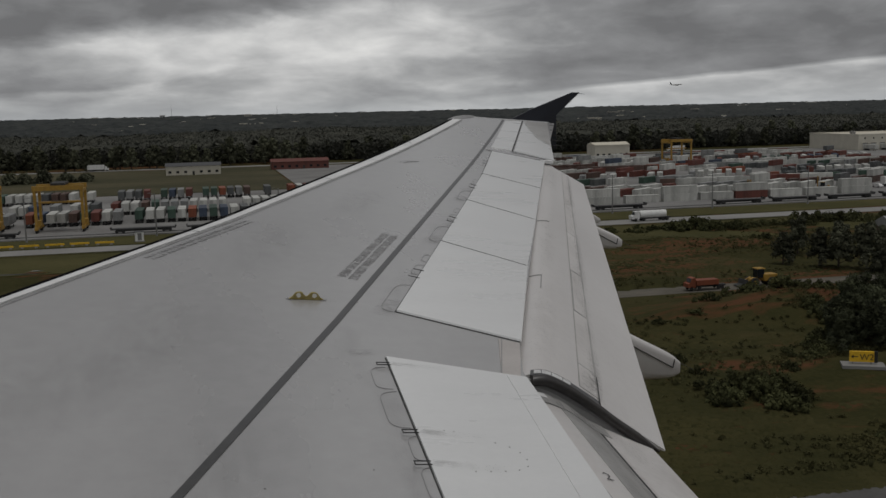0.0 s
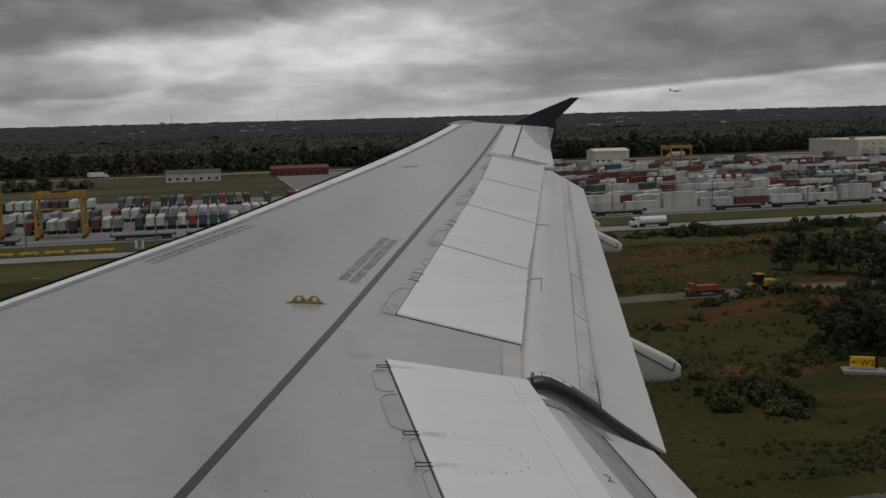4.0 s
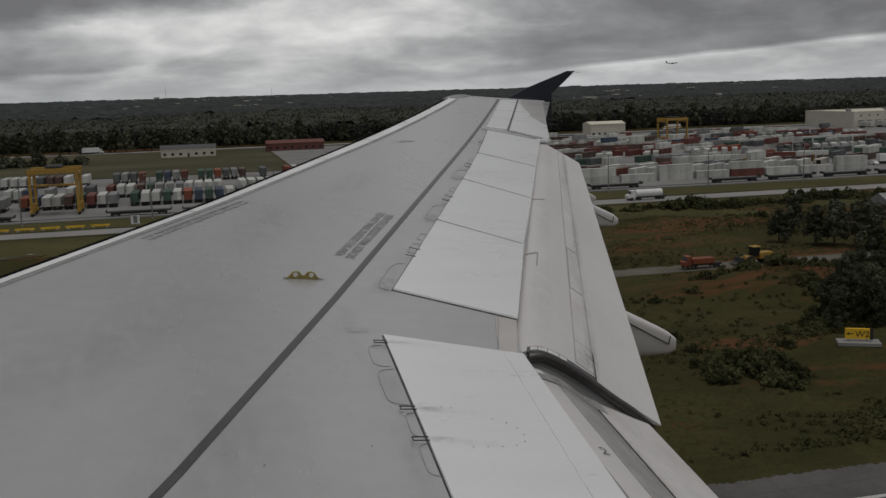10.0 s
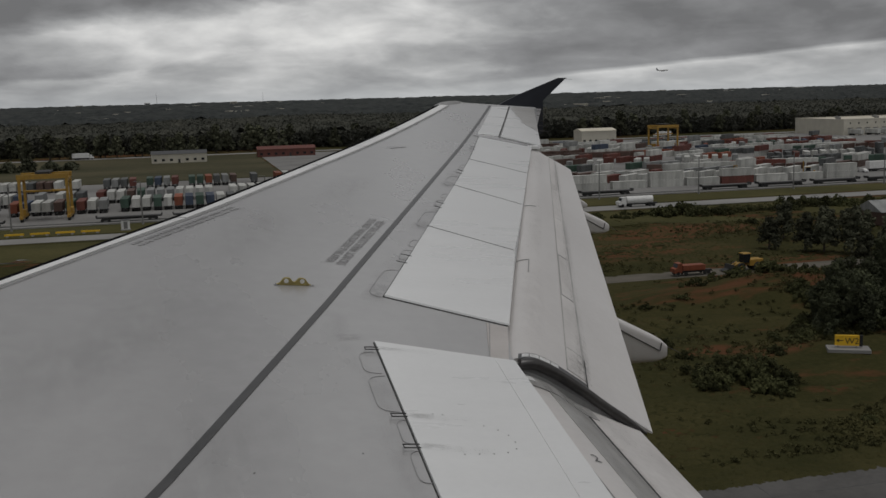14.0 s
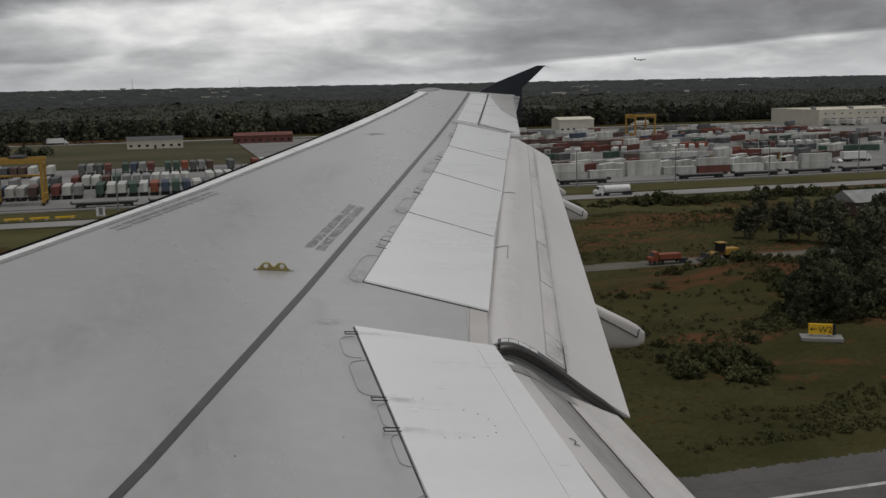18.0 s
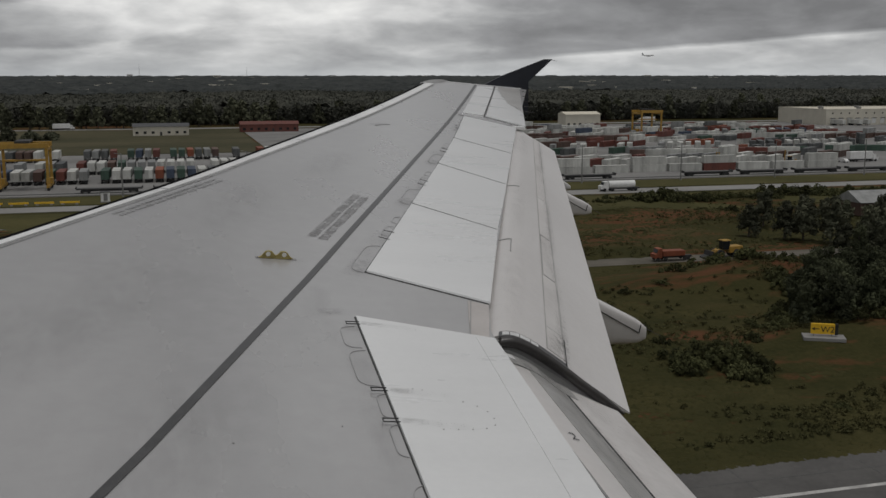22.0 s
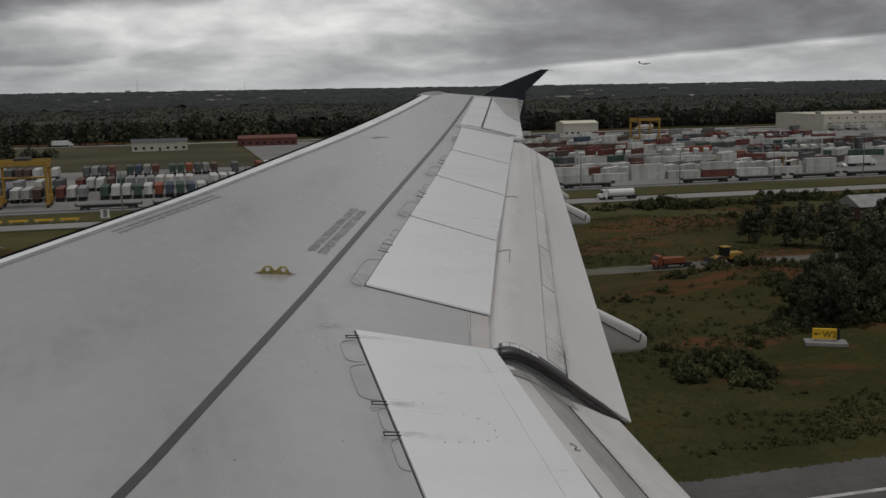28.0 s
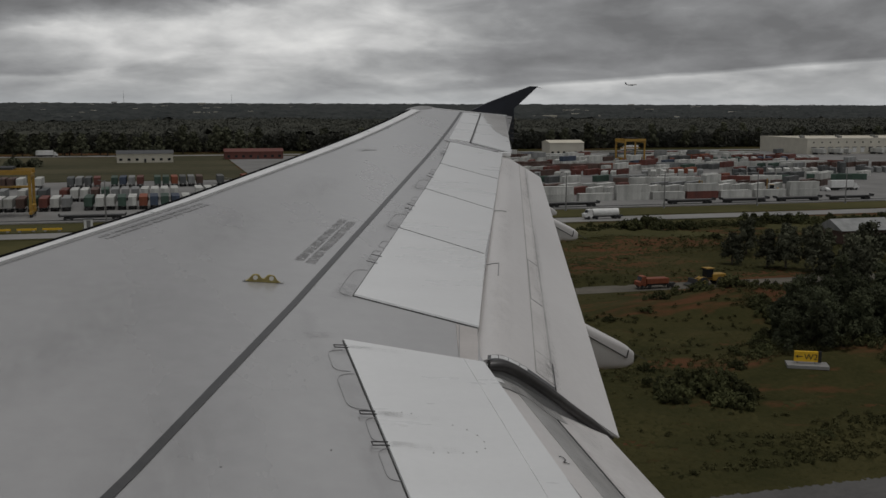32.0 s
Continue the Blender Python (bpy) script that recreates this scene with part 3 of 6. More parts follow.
def trailing_edge():
    panel("shroud_panel", [(5.14, 6.36), (5.228, 6.325), (5.372, 6.80), (5.27, 6.86)], 0.005, 0.004, PALE_PANEL, "pinkish grey shroud panel")
    part("shroud_seam", ribbon(fine_line((5.137, 6.35), (5.285, 6.85)), 0.005, 0.007, 0.002), STAIN_AND_SHADE, wing)


def blend(a, b, f):
    return tuple(p + (q - p) * f for p, q in zip(a, b))


# upper profiles of the flaps, as (x, z), at their two ends
FLAP_OUT = (6.36, [(5.14, 0.14), (5.22, 0.215), (5.345, 0.232), (5.467, 0.178), (5.621, 0.072), (5.779, -0.049), (6.042, -0.234)],
            13.2, [(7.58, 0.68), (7.66, 0.735), (7.775, 0.728), (7.87, 0.675), (7.98, 0.615), (8.09, 0.555), (8.223, 0.479)])
FLAP_IN = (6.325, [(5.12, 0.08), (5.18, 0.150), (5.277, 0.165), (5.431, 0.098), (5.583, -0.018), (5.755, -0.103), (5.945, -0.197)],
           2.6, [(5.10, -0.32), (5.16, -0.25), (5.257, -0.235), (5.411, -0.302), (5.563, -0.418), (5.73, -0.508), (5.91, -0.605)])


def flap_point(spec, f, s, above=0.0):
    """A point on a flap: f along the span, s along the curved upper profile (0 to 1)."""
    y0, a, y1, b = spec
    n = len(a) - 1
    k = min(max(s, 0.0) * n, n - 0.001)
    i, g = int(k), k - int(k)
    pts = [Vector(blend(a[j], b[j], f)) for j in (max(i - 1, 0), i, i + 1, min(i + 2, n))]
    m0, m1 = (pts[2] - pts[0]) / 2, (pts[3] - pts[1]) / 2
    q = pts[1] * (2 * g ** 3 - 3 * g ** 2 + 1) + m0 * (g ** 3 - 2 * g ** 2 + g) + pts[2] * (3 * g ** 2 - 2 * g ** 3) + m1 * (g ** 3 - g ** 2)
    d = (pts[1] * (6 * g ** 2 - 6 * g) + m0 * (3 * g ** 2 - 4 * g + 1) + pts[2] * (6 * g - 6 * g ** 2) + m1 * (3 * g ** 2 - 2 * g)).normalized()
    return Vector((q.x - d.y * above, y0 + (y1 - y0) * f, q.y + d.x * above))


def flap(spec, name, label):
    secs = []
    ns, m = 16, 24
    for k in range(ns + 1):
        f = k / ns
        top = [flap_point(spec, f, j / m) for j in range(m + 1)]
        low = [flap_point(spec, f, j / m, -0.10 * (1 - j / m) ** 0.7 * min(1, j / 3 + 0.2) - 0.008) for j in range(m, -1, -1)]
        secs.append(top + low)
    return part(name, loft(secs), FLAP_WHITE, wing, label, smooth=True)


def flap_strip(spec, f0, f1, s0, s1, above, mat, name, parent, label="", n=16, m=6):
    secs = []
    for k in range(n + 1):
        f = f0 + (f1 - f0) * k / n
        top = [flap_point(spec, f, s0 + (s1 - s0) * j / m, above) for j in range(m + 1)]
        low = [flap_point(spec, f, s0 + (s1 - s0) * j / m, above - 0.003) for j in range(m, -1, -1)]
        secs.append(top + low)
    return part(name, loft(secs), mat, parent, label, smooth=True)


def flaps():
    fo = flap(FLAP_OUT, "outboard_flap", "pale outboard flap, lowered for landing")
    flap_strip(FLAP_OUT, 0.012, 0.99, 0.60, 0.715, 0.003, FLAP_BAND, "seal_band", fo, "slightly darker band")
    flap_strip(FLAP_OUT, 0.012, 0.99, 0.597, 0.602, 0.0045, EDGE, "flap_seam", fo)
    flap_strip(FLAP_OUT, 0.012, 0.99, 0.706, 0.720, 0.0045, EDGE, "flap_seam", fo, "dirty edge of the band")
    for f in (0.20, 0.345):
        flap_strip(FLAP_OUT, f, f + 0.0014, 0.60, 0.70, 0.005, STAIN_AND_SHADE, "flap_seam", fo, n=2)
    for f in (0.06, 0.53, 0.72):
        flap_strip(FLAP_OUT, f, f + 0.0012, 0.60, 0.70, 0.005, SMEAR, "flap_seam", fo, n=2)
    flap_strip(FLAP_OUT, 0.20, 0.345, 0.602, 0.607, 0.005, STAIN_AND_SHADE, "flap_seam", fo, n=6)
    flap_strip(FLAP_OUT, 0.0, 0.055, 0.715, 0.722, 0.006, SEAM, "flap_seam", fo, "dark joint at the flap's inner end", n=4)
    # a small bracket-shaped joint behind the second spoiler
    flap_strip(FLAP_OUT, 0.27, 0.2715, 0.18, 0.305, 0.004, STAIN_AND_SHADE, "flap_seam", fo, n=2)
    flap_strip(FLAP_OUT, 0.225, 0.27, 0.295, 0.305, 0.004, STAIN_AND_SHADE, "flap_seam", fo, n=3)
    flap_strip(FLAP_OUT, 0.53, 0.532, 0.18, 0.36, 0.004, STAIN_AND_SHADE, "flap_seam", fo, n=2)
    for f0, f1, s0, s1, mat in ((-0.002, 0.06, 0.60, 0.75, SMUDGE), (0.0, 0.12, 0.66, 0.76, SMUDGE), (0.10, 0.30, 0.67, 0.76, SMUDGE_THIN), (0.28, 0.55, 0.67, 0.76, SMUDGE), (0.5, 0.8, 0.67, 0.76, SMUDGE_THIN),
                               (0.72, 0.98, 0.66, 0.76, SMUDGE), (0.20, 0.42, 0.60, 0.70, SMUDGE_THIN), (0.45, 0.85, 0.59, 0.70, SMUDGE_THIN), (0.0, 0.25, 0.22, 0.46, SMUDGE_THIN), (0.25, 0.6, 0.25, 0.45, SMUDGE_THIN), (0.75, 0.97, 0.2, 0.5, SMUDGE_THIN)):
        flap_smudge(FLAP_OUT, f0, f1, s0, s1, 0.0065, mat, fo)
    fi = flap(FLAP_IN, "inboard_flap", "pale inboard flap, lowered for landing")
    flap_strip(FLAP_IN, 0.02, 0.98, 0.455, 0.68, 0.003, FLAP_DARK, "seal_band", fi, "darker grey band")
    flap_strip(FLAP_IN, 0.012, 0.98, 0.678, 0.692, 0.0045, SEAM, "flap_seam", fi)
    flap_strip(FLAP_IN, 0.012, 0.98, 0.695, 0.985, 0.003, FLAP_BAND, "rear_band", fi, "greyer rear part of the flap")
    flap_strip(FLAP_IN, 0.10, 0.98, 0.30, 0.315, 0.0045, STAIN_AND_SHADE, "flap_seam", fi)
    for f0, f1, s0, s1, mat in ((0.0, 0.05, 0.28, 0.74, SMUDGE), (0.02, 0.5, 0.44, 0.56, SMUDGE_THIN), (0.0, 0.3, 0.6, 0.72, SMUDGE), (0.3, 0.9, 0.6, 0.72, SMUDGE_THIN), (0.01, 0.12, 0.72, 0.9, SMUDGE_THIN)):
        flap_smudge(FLAP_IN, f0, f1, s0, s1, 0.0075, mat, fi)
    # the black seal that closes the gap between the two flaps
    secs = []
    for j in range(31):
        u = j / 30
        c = flap_point(FLAP_OUT, 0.0, 0.24 + 0.72 * u, -0.012)
        r = 0.029 * (1 - 0.2 * u) * (1 if j < 28 else (31 - j) / 4)
        secs.append([c + Vector((0.5 * r * math.cos(a), -0.038 + 1.15 * r * math.sin(a), r * math.cos(a) - 0.012)) for a in (k * math.tau / 12 for k in range(12))])
    seal = part("end_seal", loft(secs), RUBBER, fo, "black rubber seal at the flap's end", smooth=True)
    flap_strip(FLAP_OUT, -0.004, 0.006, 0.28, 0.72, 0.004, DARK_LINE, "seal_retainer", seal, "dark metal retainer strip", n=2, m=20)
    flap_strip(FLAP_OUT, -0.004, 0.0062, 0.262, 0.545, 0.0055, DARK_LINE, "seal_retainer", seal, "dark metal retainer strip", n=2, m=16)
    for s0, s1 in ((0.285, 0.332), (0.338, 0.405), (0.411, 0.487), (0.493, 0.54)):
        flap_strip(FLAP_OUT, -0.0015, 0.0046, s0, s1, 0.0075, SLAT, "wear_plate", seal, "scuffed pale metal plate", n=2)
    flap_smudge(FLAP_OUT, -0.003, 0.007, 0.27, 0.40, 0.0095, SMUDGE, seal)
    flap_smudge(FLAP_OUT, -0.003, 0.007, 0.42, 0.56, 0.0095, SMUDGE, seal)
    # the closing web between the seal and the inboard flap
    secs = []
    for j in range(25):
        u = 0.14 + 0.84 * j / 24
        a, b = flap_point(FLAP_OUT, -0.004, u, -0.03), flap_point(FLAP_IN, 0.004, u, -0.004)
        secs.append([a, b, b + Vector((0, 0, -0.02)), a + Vector((0, 0.01, -0.03))])
    part("closing_web", loft(secs), FLAP_DARK, fo, "grey web closing the gap between the flaps")
    flap_strip(FLAP_IN, 0.012, 0.026, 0.28, 0.40, 0.010, SLAT, "wear_plate", fi, "scuffed pale metal plate", n=2)
    flap_strip(FLAP_IN, 0.002, 0.042, 0.20, 0.74, 0.006, FLAP_DARK, "end_strip", fi, "grey rubbed strip at the flap's end", n=2, m=16)
    secs = []
    for j in range(21):
        u = 0.16 + 0.80 * j / 20
        drop = 0.105 * (1 - 0.75 * u)
        secs.append([flap_point(FLAP_OUT, f, u, h) for f, h in ((0.0, -0.012), (-0.006, -0.012), (-0.006, -drop), (0.0, -drop))])
    part("end_rib", loft(secs), STAIN_AND_SHADE, fo, "dark rib in the gap between the flaps")
    # the figure on the inboard flap
    cu = bpy.data.curves.new("numeral", "FONT")
    cu.body, cu.size, cu.extrude, cu.offset = "2", 0.088, 0.0004, -0.0010
    tmp = new("numeral_curve", cu)
    me = bpy.data.meshes.new_from_object(tmp.evaluated_get(bpy.context.evaluated_depsgraph_get()))
    bpy.data.objects.remove(tmp)
    me.materials.clear()
    me.materials.append(DARK_LINE)
    for v in me.vertices:
        v.co = flap_point(FLAP_IN, 0.25 - v.co.y * 0.27, 0.37 + v.co.x * 0.95, 0.004 + v.co.z)
    ob = new("numeral", me)
    ob.parent = fi
    ob["label"] = "dark numeral"


def fairing(y, nose, top, tail, low, w, label, wick=True):
    """A flap-track fairing: a flat-bottomed canoe that pokes out behind the flap."""
    secs = []
    n = 20
    for k in range(n + 1):
        f = k / n
        x = nose[0] + (tail[0] - nose[0]) * f
        if x < top[0]:
            zt = nose[1] + (top[1] - nose[1]) * (x - nose[0]) / (top[0] - nose[0])
        else:
            zt = top[1] + (tail[1] - top[1]) * (x - top[0]) / (tail[0] - top[0])
        zb = low if f > 0.25 else low + (zt - 0.05 - low) * (1 - f * 4)
        shut = 1 - max(0.0, f - 0.94) / 0.06 * 0.35
        zm, hh, ww = (zt + zb) / 2, (zt - zb) / 2 * shut, w * (1 - 0.25 * f) * shut
        secs.append([Vector((x, y + ww * math.copysign(abs(math.cos(a)) ** 0.45, math.cos(a)), zm + hh * math.copysign(abs(math.sin(a)) ** 0.45, math.sin(a)))) for a in (j * math.tau / 20 for j in range(20))])
    ob = part("flap_track_fairing", loft(secs), FLAP_WHITE, wing, label, smooth=True)
    if not wick:
        return
    h0, h1 = top[1] - low, tail[1] - low
    a = Vector((top[0], y - w * 0.86, top[1] - 0.075))
    b = Vector((tail[0] - 0.07, y - w * 0.80, tail[1] - 0.055))
    part("fairing_seam", tube(a, b, 0.004, 0.004, 6), SEAM, ob)
    part("fairing_seam", tube(b, b + Vector((0.012, 0.0, 0.06)), 0.004, 0.004, 6), SEAM, ob)
    part("static_wick", tube((tail[0] - 0.01, y, tail[1] - 0.03), (tail[0] + 0.13, y, tail[1] - 0.105), 0.0035, 0.0015, 6), RUBBER, ob, "thin static wick")


def wing_tip():
    panel("outer_panel", [(7.235, 13.86), (7.49, 13.77), (8.40, 16.22), (8.10, 16.12)], 0.010, 0.008, WING_WHITE, "white panel ahead of the aileron")
    part("aileron_gap", ribbon(fine_line((7.475, 13.74), (8.41, 16.25)), 0.014, 0.0125, 0.003), SEAM, wing)
    ail = panel("aileron", [(7.50, 13.73), (7.85, 13.24), (8.82, 16.30), (8.425, 16.24)], 0.012, 0.014, WING_WHITE, "white aileron")
    # paint worn to grey over the aileron's outer rear corner, with a ragged rim
    secs = []
    for k in range(49):
        y = 16.22 - 1.95 * k / 48
        f = (16.22 - y) / 1.95
        v = min(0.97, 0.08 + 0.62 * f + 0.32 * f ** 3 + 0.10 * noise.noise((y * 4.0, 0.0, 0.5)) + 0.11 * (0.5 - (y * 4.4) % 1.0))
        x0, x1 = 7.50 + (y - 13.73) * 0.3685, 7.85 + (y - 13.24) * 0.317
        q = [x0 + (x1 - x0) * max(0.05, v), x1 - 0.004]
        secs.append([on(q[0], y, 0.0145), on(q[1], y, 0.0145), on(q[1], y, 0.0125), on(q[0], y, 0.0125)])
    part("worn_patch", loft(secs), FLAP_DARK, ail, "ragged grey worn patch")
    part("flap_end_rib", ribbon(fine_line((7.16, 13.73), (7.64, 13.25)), 0.11, 0.008, 0.006), WING_GREY, wing, "grey strip between spoiler and aileron")
    part("flap_end_seam", ribbon(fine_line((7.45, 13.66), (7.77, 13.21)), 0.016, 0.0125, 0.004), SEAM, wing)
    part("flap_end_fitting", box_into(bmesh.new(), 7.66, 7.80, 13.12, 13.22, skin_z(7.7, 13.2) - 0.03, skin_z(7.7, 13.2) + 0.010, 0.008), SLAT, wing, "pale fitting at the flap's outer end")
    # rounded cap that closes the tip
    secs = []
    for k in range(33):
        f = k / 32
        x = 7.07 + 1.80 * f
        e = 16.27 + 0.12 * f - 0.66 * max(0.0, 1 - f / 0.28) ** 1.8
        r = min(1.0, 0.22 + f * 3.0)
        row = []
        for a in (0, 0.35, 0.75, 1.15, 1.57, 2.0, 2.6, 3.14):
            row.append(on(x, e - 0.03 + 0.09 * r * math.sin(a), -0.045 * r + 0.052 * r * math.cos(a)))
        secs.append(row)
    part("tip_cap", loft(secs), SLAT, wing, "pale rounded tip cap", smooth=True)
    # the tip's own rounded nose, ahead of the outermost slat
    secs = []
    for k in range(11):
        f = k / 10
        r = math.sin(math.pi * (0.08 + 0.84 * f)) ** 0.6
        y = 15.98 + 0.46 * f
        c = on(leading(16.0) - 0.10 + 0.42 * f, y, -0.03)
        secs.append([c + Vector((0.16 * r * math.cos(q), 0.0, 0.055 * r * math.sin(q))) for q in (j * math.tau / 14 for j in range(14))])
    part("tip_nose", loft(secs), STAIN_AND_SHADE, wing, "grey rounded nose of the wing tip", smooth=True)
    # the fence: one fin up and one down
    up = [(8.33, 1.17), (8.62, 1.31), (9.30, 1.572), (9.425, 1.572), (9.25, 1.41), (9.045, 1.225)]
    down = [(8.33, 1.17), (9.045, 1.225), (9.052, 1.0), (9.056, 0.73), (9.03, 0.71), (8.80, 0.98)]
    fence = part("wingtip_fence", prism([(x, 16.57, z) for x, z in up], 0.04, (0, 1, 0)), NAVY, wing, "dark blue wingtip fence")
    part("lower_fin", prism([(x, 16.57, z) for x, z in down], 0.04, (0, 1, 0)), NAVY, fence)
    part("light_lens", box(8.26, 8.36, 16.49, 16.57, 1.13, 1.17, 0.012), BARE, fence, "navigation lamp lens")
    for k in range(5):
        y = 16.1 - 0.42 * k
        x = 8.79 - 0.133 * k
        z = skin_z(x, y)
        part("static_wick", tube((x, y, z), (x + 0.13, y, z - 0.012), 0.008, 0.004, 6), RUBBER, ail, "thin static wick")
    part("static_wick", tube((9.41, 16.55, 1.56), (9.52, 16.55, 1.545), 0.004, 0.0015, 6), RUBBER, fence, "thin static wick")


def fuselage():
    hull = tagged(new("fuselage"), "plain pale aircraft fuselage beside the wing root", "fuselage", kind="structure")
    hull.matrix_basis = ATTITUDE
    secs = []
    for x in np.arange(-9, 16.1, 1.0):
        secs.append([Vector((x, -0.50 + 1.975 * math.cos(a), 1.3 + 2.05 * math.sin(a))) for a in (k * math.tau / 40 for k in range(40))])
    part("hull_skin", loft(secs), CABIN, hull, smooth=True)


wing_skins()
for a, b in ((2.2, 5.6), (5.62, 8.9), (8.92, 12.4), (12.42, 15.95)):
    slat(a, b)
spoilers()
markings()
lettering()
bracket()
trailing_edge()
flaps()
fairing(8.17, (5.9, 0.10), (6.60, -0.06), (7.015, -0.275), -0.415, 0.075, "pale grey flap-track fairing")
fairing(11.22, (7.0, 0.25), (7.57, 0.268), (7.87, 0.125), 0.02, 0.07, "pale grey flap-track fairing")
fairing(11.75, (7.3, 0.32), (7.74, 0.322), (7.85, 0.26), 0.21, 0.035, "short grey fairing tail", False)
wing_tip()
fuselage()


# ---- the land below ----
def grass_material():
    """Rough grassland: olive, brown and dark green drifts, with bare red clay showing through in streaks."""
    m = bpy.data.materials.new("rough_grass")
    m.use_nodes = True
    nt = m.node_tree
    b = nt.nodes["Principled BSDF"]
    b.inputs["Roughness"].default_value, b.inputs["Specular IOR Level"].default_value = 0.95, 0.05
    tc = nt.nodes.new("ShaderNodeTexCoord")

    def layer(scale, detail, stretch=(1, 1, 1), bend=0.0):
        mp = nt.nodes.new("ShaderNodeMapping")
        mp.inputs["Scale"].default_value = stretch
        link(nt, tc.outputs["Object"], mp.inputs["Vector"])
        n = node(nt, "ShaderNodeTexNoise", Scale=scale, Detail=detail, Roughness=0.62, Distortion=bend)
        link(nt, mp.outputs[0], n.inputs["Vector"])
        return n.outputs[0]

    drift, patch, tuft = layer(0.02, 5.0, (0.6, 1, 1), 0.6), layer(0.11, 6.0, (0.6, 1, 1)), layer(1.5, 5.0)
    fac = math_node(nt, "ADD", math_node(nt, "MULTIPLY", drift, 0.45), math_node(nt, "ADD", math_node(nt, "MULTIPLY", patch, 0.33), math_node(nt, "MULTIPLY", tuft, 0.22)))
    col = ramp(nt, fac, [(0.34, (0.020, 0.021, 0.009)), (0.44, (0.034, 0.034, 0.013)), (0.52, (0.049, 0.045, 0.018)), (0.60, (0.066, 0.054, 0.024)), (0.70, (0.092, 0.072, 0.037))])
    clay = math_node(nt, "ADD", math_node(nt, "MULTIPLY", layer(0.022, 6.0, (0.5, 1.3, 1), 0.8), 0.62), math_node(nt, "MULTIPLY", layer(0.22, 6.0, (0.5, 1.4, 1)), 0.38))
    mask = ramp(nt, clay, [(0.515, (0, 0, 0)), (0.585, (1, 1, 1))])
    mix = nt.nodes.new("ShaderNodeMix")
    mix.data_type = "RGBA"
    link(nt, math_node(nt, "MULTIPLY", mask, 0.72), mix.inputs["Factor"])
    link(nt, col, mix.inputs["A"])
    mix.inputs["B"].default_value = (0.120, 0.048, 0.026, 1)
    link(nt, mix.outputs["Result"], b.inputs["Base Color"])
    bp = node(nt, "ShaderNodeBump", Strength=0.7, Distance=0.5)
    link(nt, math_node(nt, "ADD", patch, math_node(nt, "MULTIPLY", tuft, 0.4)), bp.inputs["Height"])
    link(nt, bp.outputs[0], b.inputs["Normal"])
    return m


GRASS = grass_material()
MOWN = material("mown_grass", (0.090, 0.082, 0.036), 0.95, tone2=(0.052, 0.051, 0.021), scale=0.05, fine=0.8, spec=0.05, bump=0.1)
FIELD = material("pasture", (0.092, 0.083, 0.052), 0.95, tone2=(0.044, 0.046, 0.027), scale=0.02, fine=0.25, spec=0.05, streak=(0.5, 1.3, 1), bump=0.1)
CONCRETE = material("pale_concrete", (0.27, 0.265, 0.255), 0.9, tone2=(0.20, 0.197, 0.19), scale=0.06, fine=1.2, spec=0.2)
ASPHALT = material("worn_asphalt", (0.235, 0.231, 0.224), 0.9, tone2=(0.155, 0.152, 0.148), scale=0.05, fine=2.0, spec=0.2)
GRAVEL = material("track_gravel", (0.145, 0.132, 0.112), 0.95, tone2=(0.085, 0.08, 0.066), scale=0.15, fine=2.5, spec=0.1)


def canopy_material():
    m = material("near_canopy", (0.080, 0.080, 0.066), 0.9, tone2=(0.052, 0.055, 0.048), scale=0.03, fine=1.6, spec=0.05, bump=0.4)
    nt = m.node_tree
    b = nt.nodes["Principled BSDF"]
    col = b.inputs["Base Color"].links[0].from_socket
    isle = nt.nodes.new("ShaderNodeNewGeometry").outputs["Random Per Island"]
    hsv = nt.nodes.new("ShaderNodeHueSaturation")
    link(nt, math_node(nt, "ADD", math_node(nt, "MULTIPLY", isle, 0.40), 0.80), hsv.inputs["Value"])
    link(nt, math_node(nt, "ADD", math_node(nt, "MULTIPLY", isle, -0.06), 0.53), hsv.inputs["Hue"])
    link(nt, col, hsv.inputs["Color"])
    link(nt, hsv.outputs[0], b.inputs["Base Color"])
    return m


CANOPY = canopy_material()
TARMAC = material("taxiway_tarmac", (0.112, 0.108, 0.104), 0.9, tone2=(0.07, 0.068, 0.066), scale=0.12, fine=2.0, spec=0.2)
TAR = material("joint_tar", (0.045, 0.044, 0.044), 0.7, tone2=(0.08, 0.079, 0.078), scale=1.5)
WHITE_LINE = material("worn_white_line", (0.50, 0.49, 0.47), 0.8, tone2=(0.28, 0.275, 0.265), scale=0.6, fine=4)
LEAF = material("oak_leaves", (0.088, 0.090, 0.058), 0.85, tone2=(0.048, 0.052, 0.034), scale=0.35, fine=2.5, spec=0.15, vary=0.8)
COPSE = material("young_wood_leaves", (0.068, 0.074, 0.040), 0.85, tone2=(0.034, 0.040, 0.023), scale=0.4, fine=2.5, spec=0.15, vary=0.9)
# far woods: greyed and blued, with the distance haze put into the colour
WOODS = material("hazed_woodland_canopy", (0.064, 0.068, 0.065), 0.9, tone2=(0.030, 0.034, 0.035), scale=0.02, fine=0.3, spec=0.05, bump=1.2)
SHRUB = material("scrub_leaves", (0.074, 0.075, 0.033), 0.9, tone2=(0.036, 0.040, 0.018), scale=0.5, fine=3.0, spec=0.1, vary=0.9)
SCRUB = material("bramble_leaves", (0.092, 0.086, 0.038), 0.9, tone2=(0.044, 0.045, 0.020), scale=0.09, fine=1.5, spec=0.08)
WEED = material("rank_weeds", (0.060, 0.054, 0.023), 0.95, tone2=(0.031, 0.032, 0.013), scale=0.06, fine=1.2, spec=0.05)
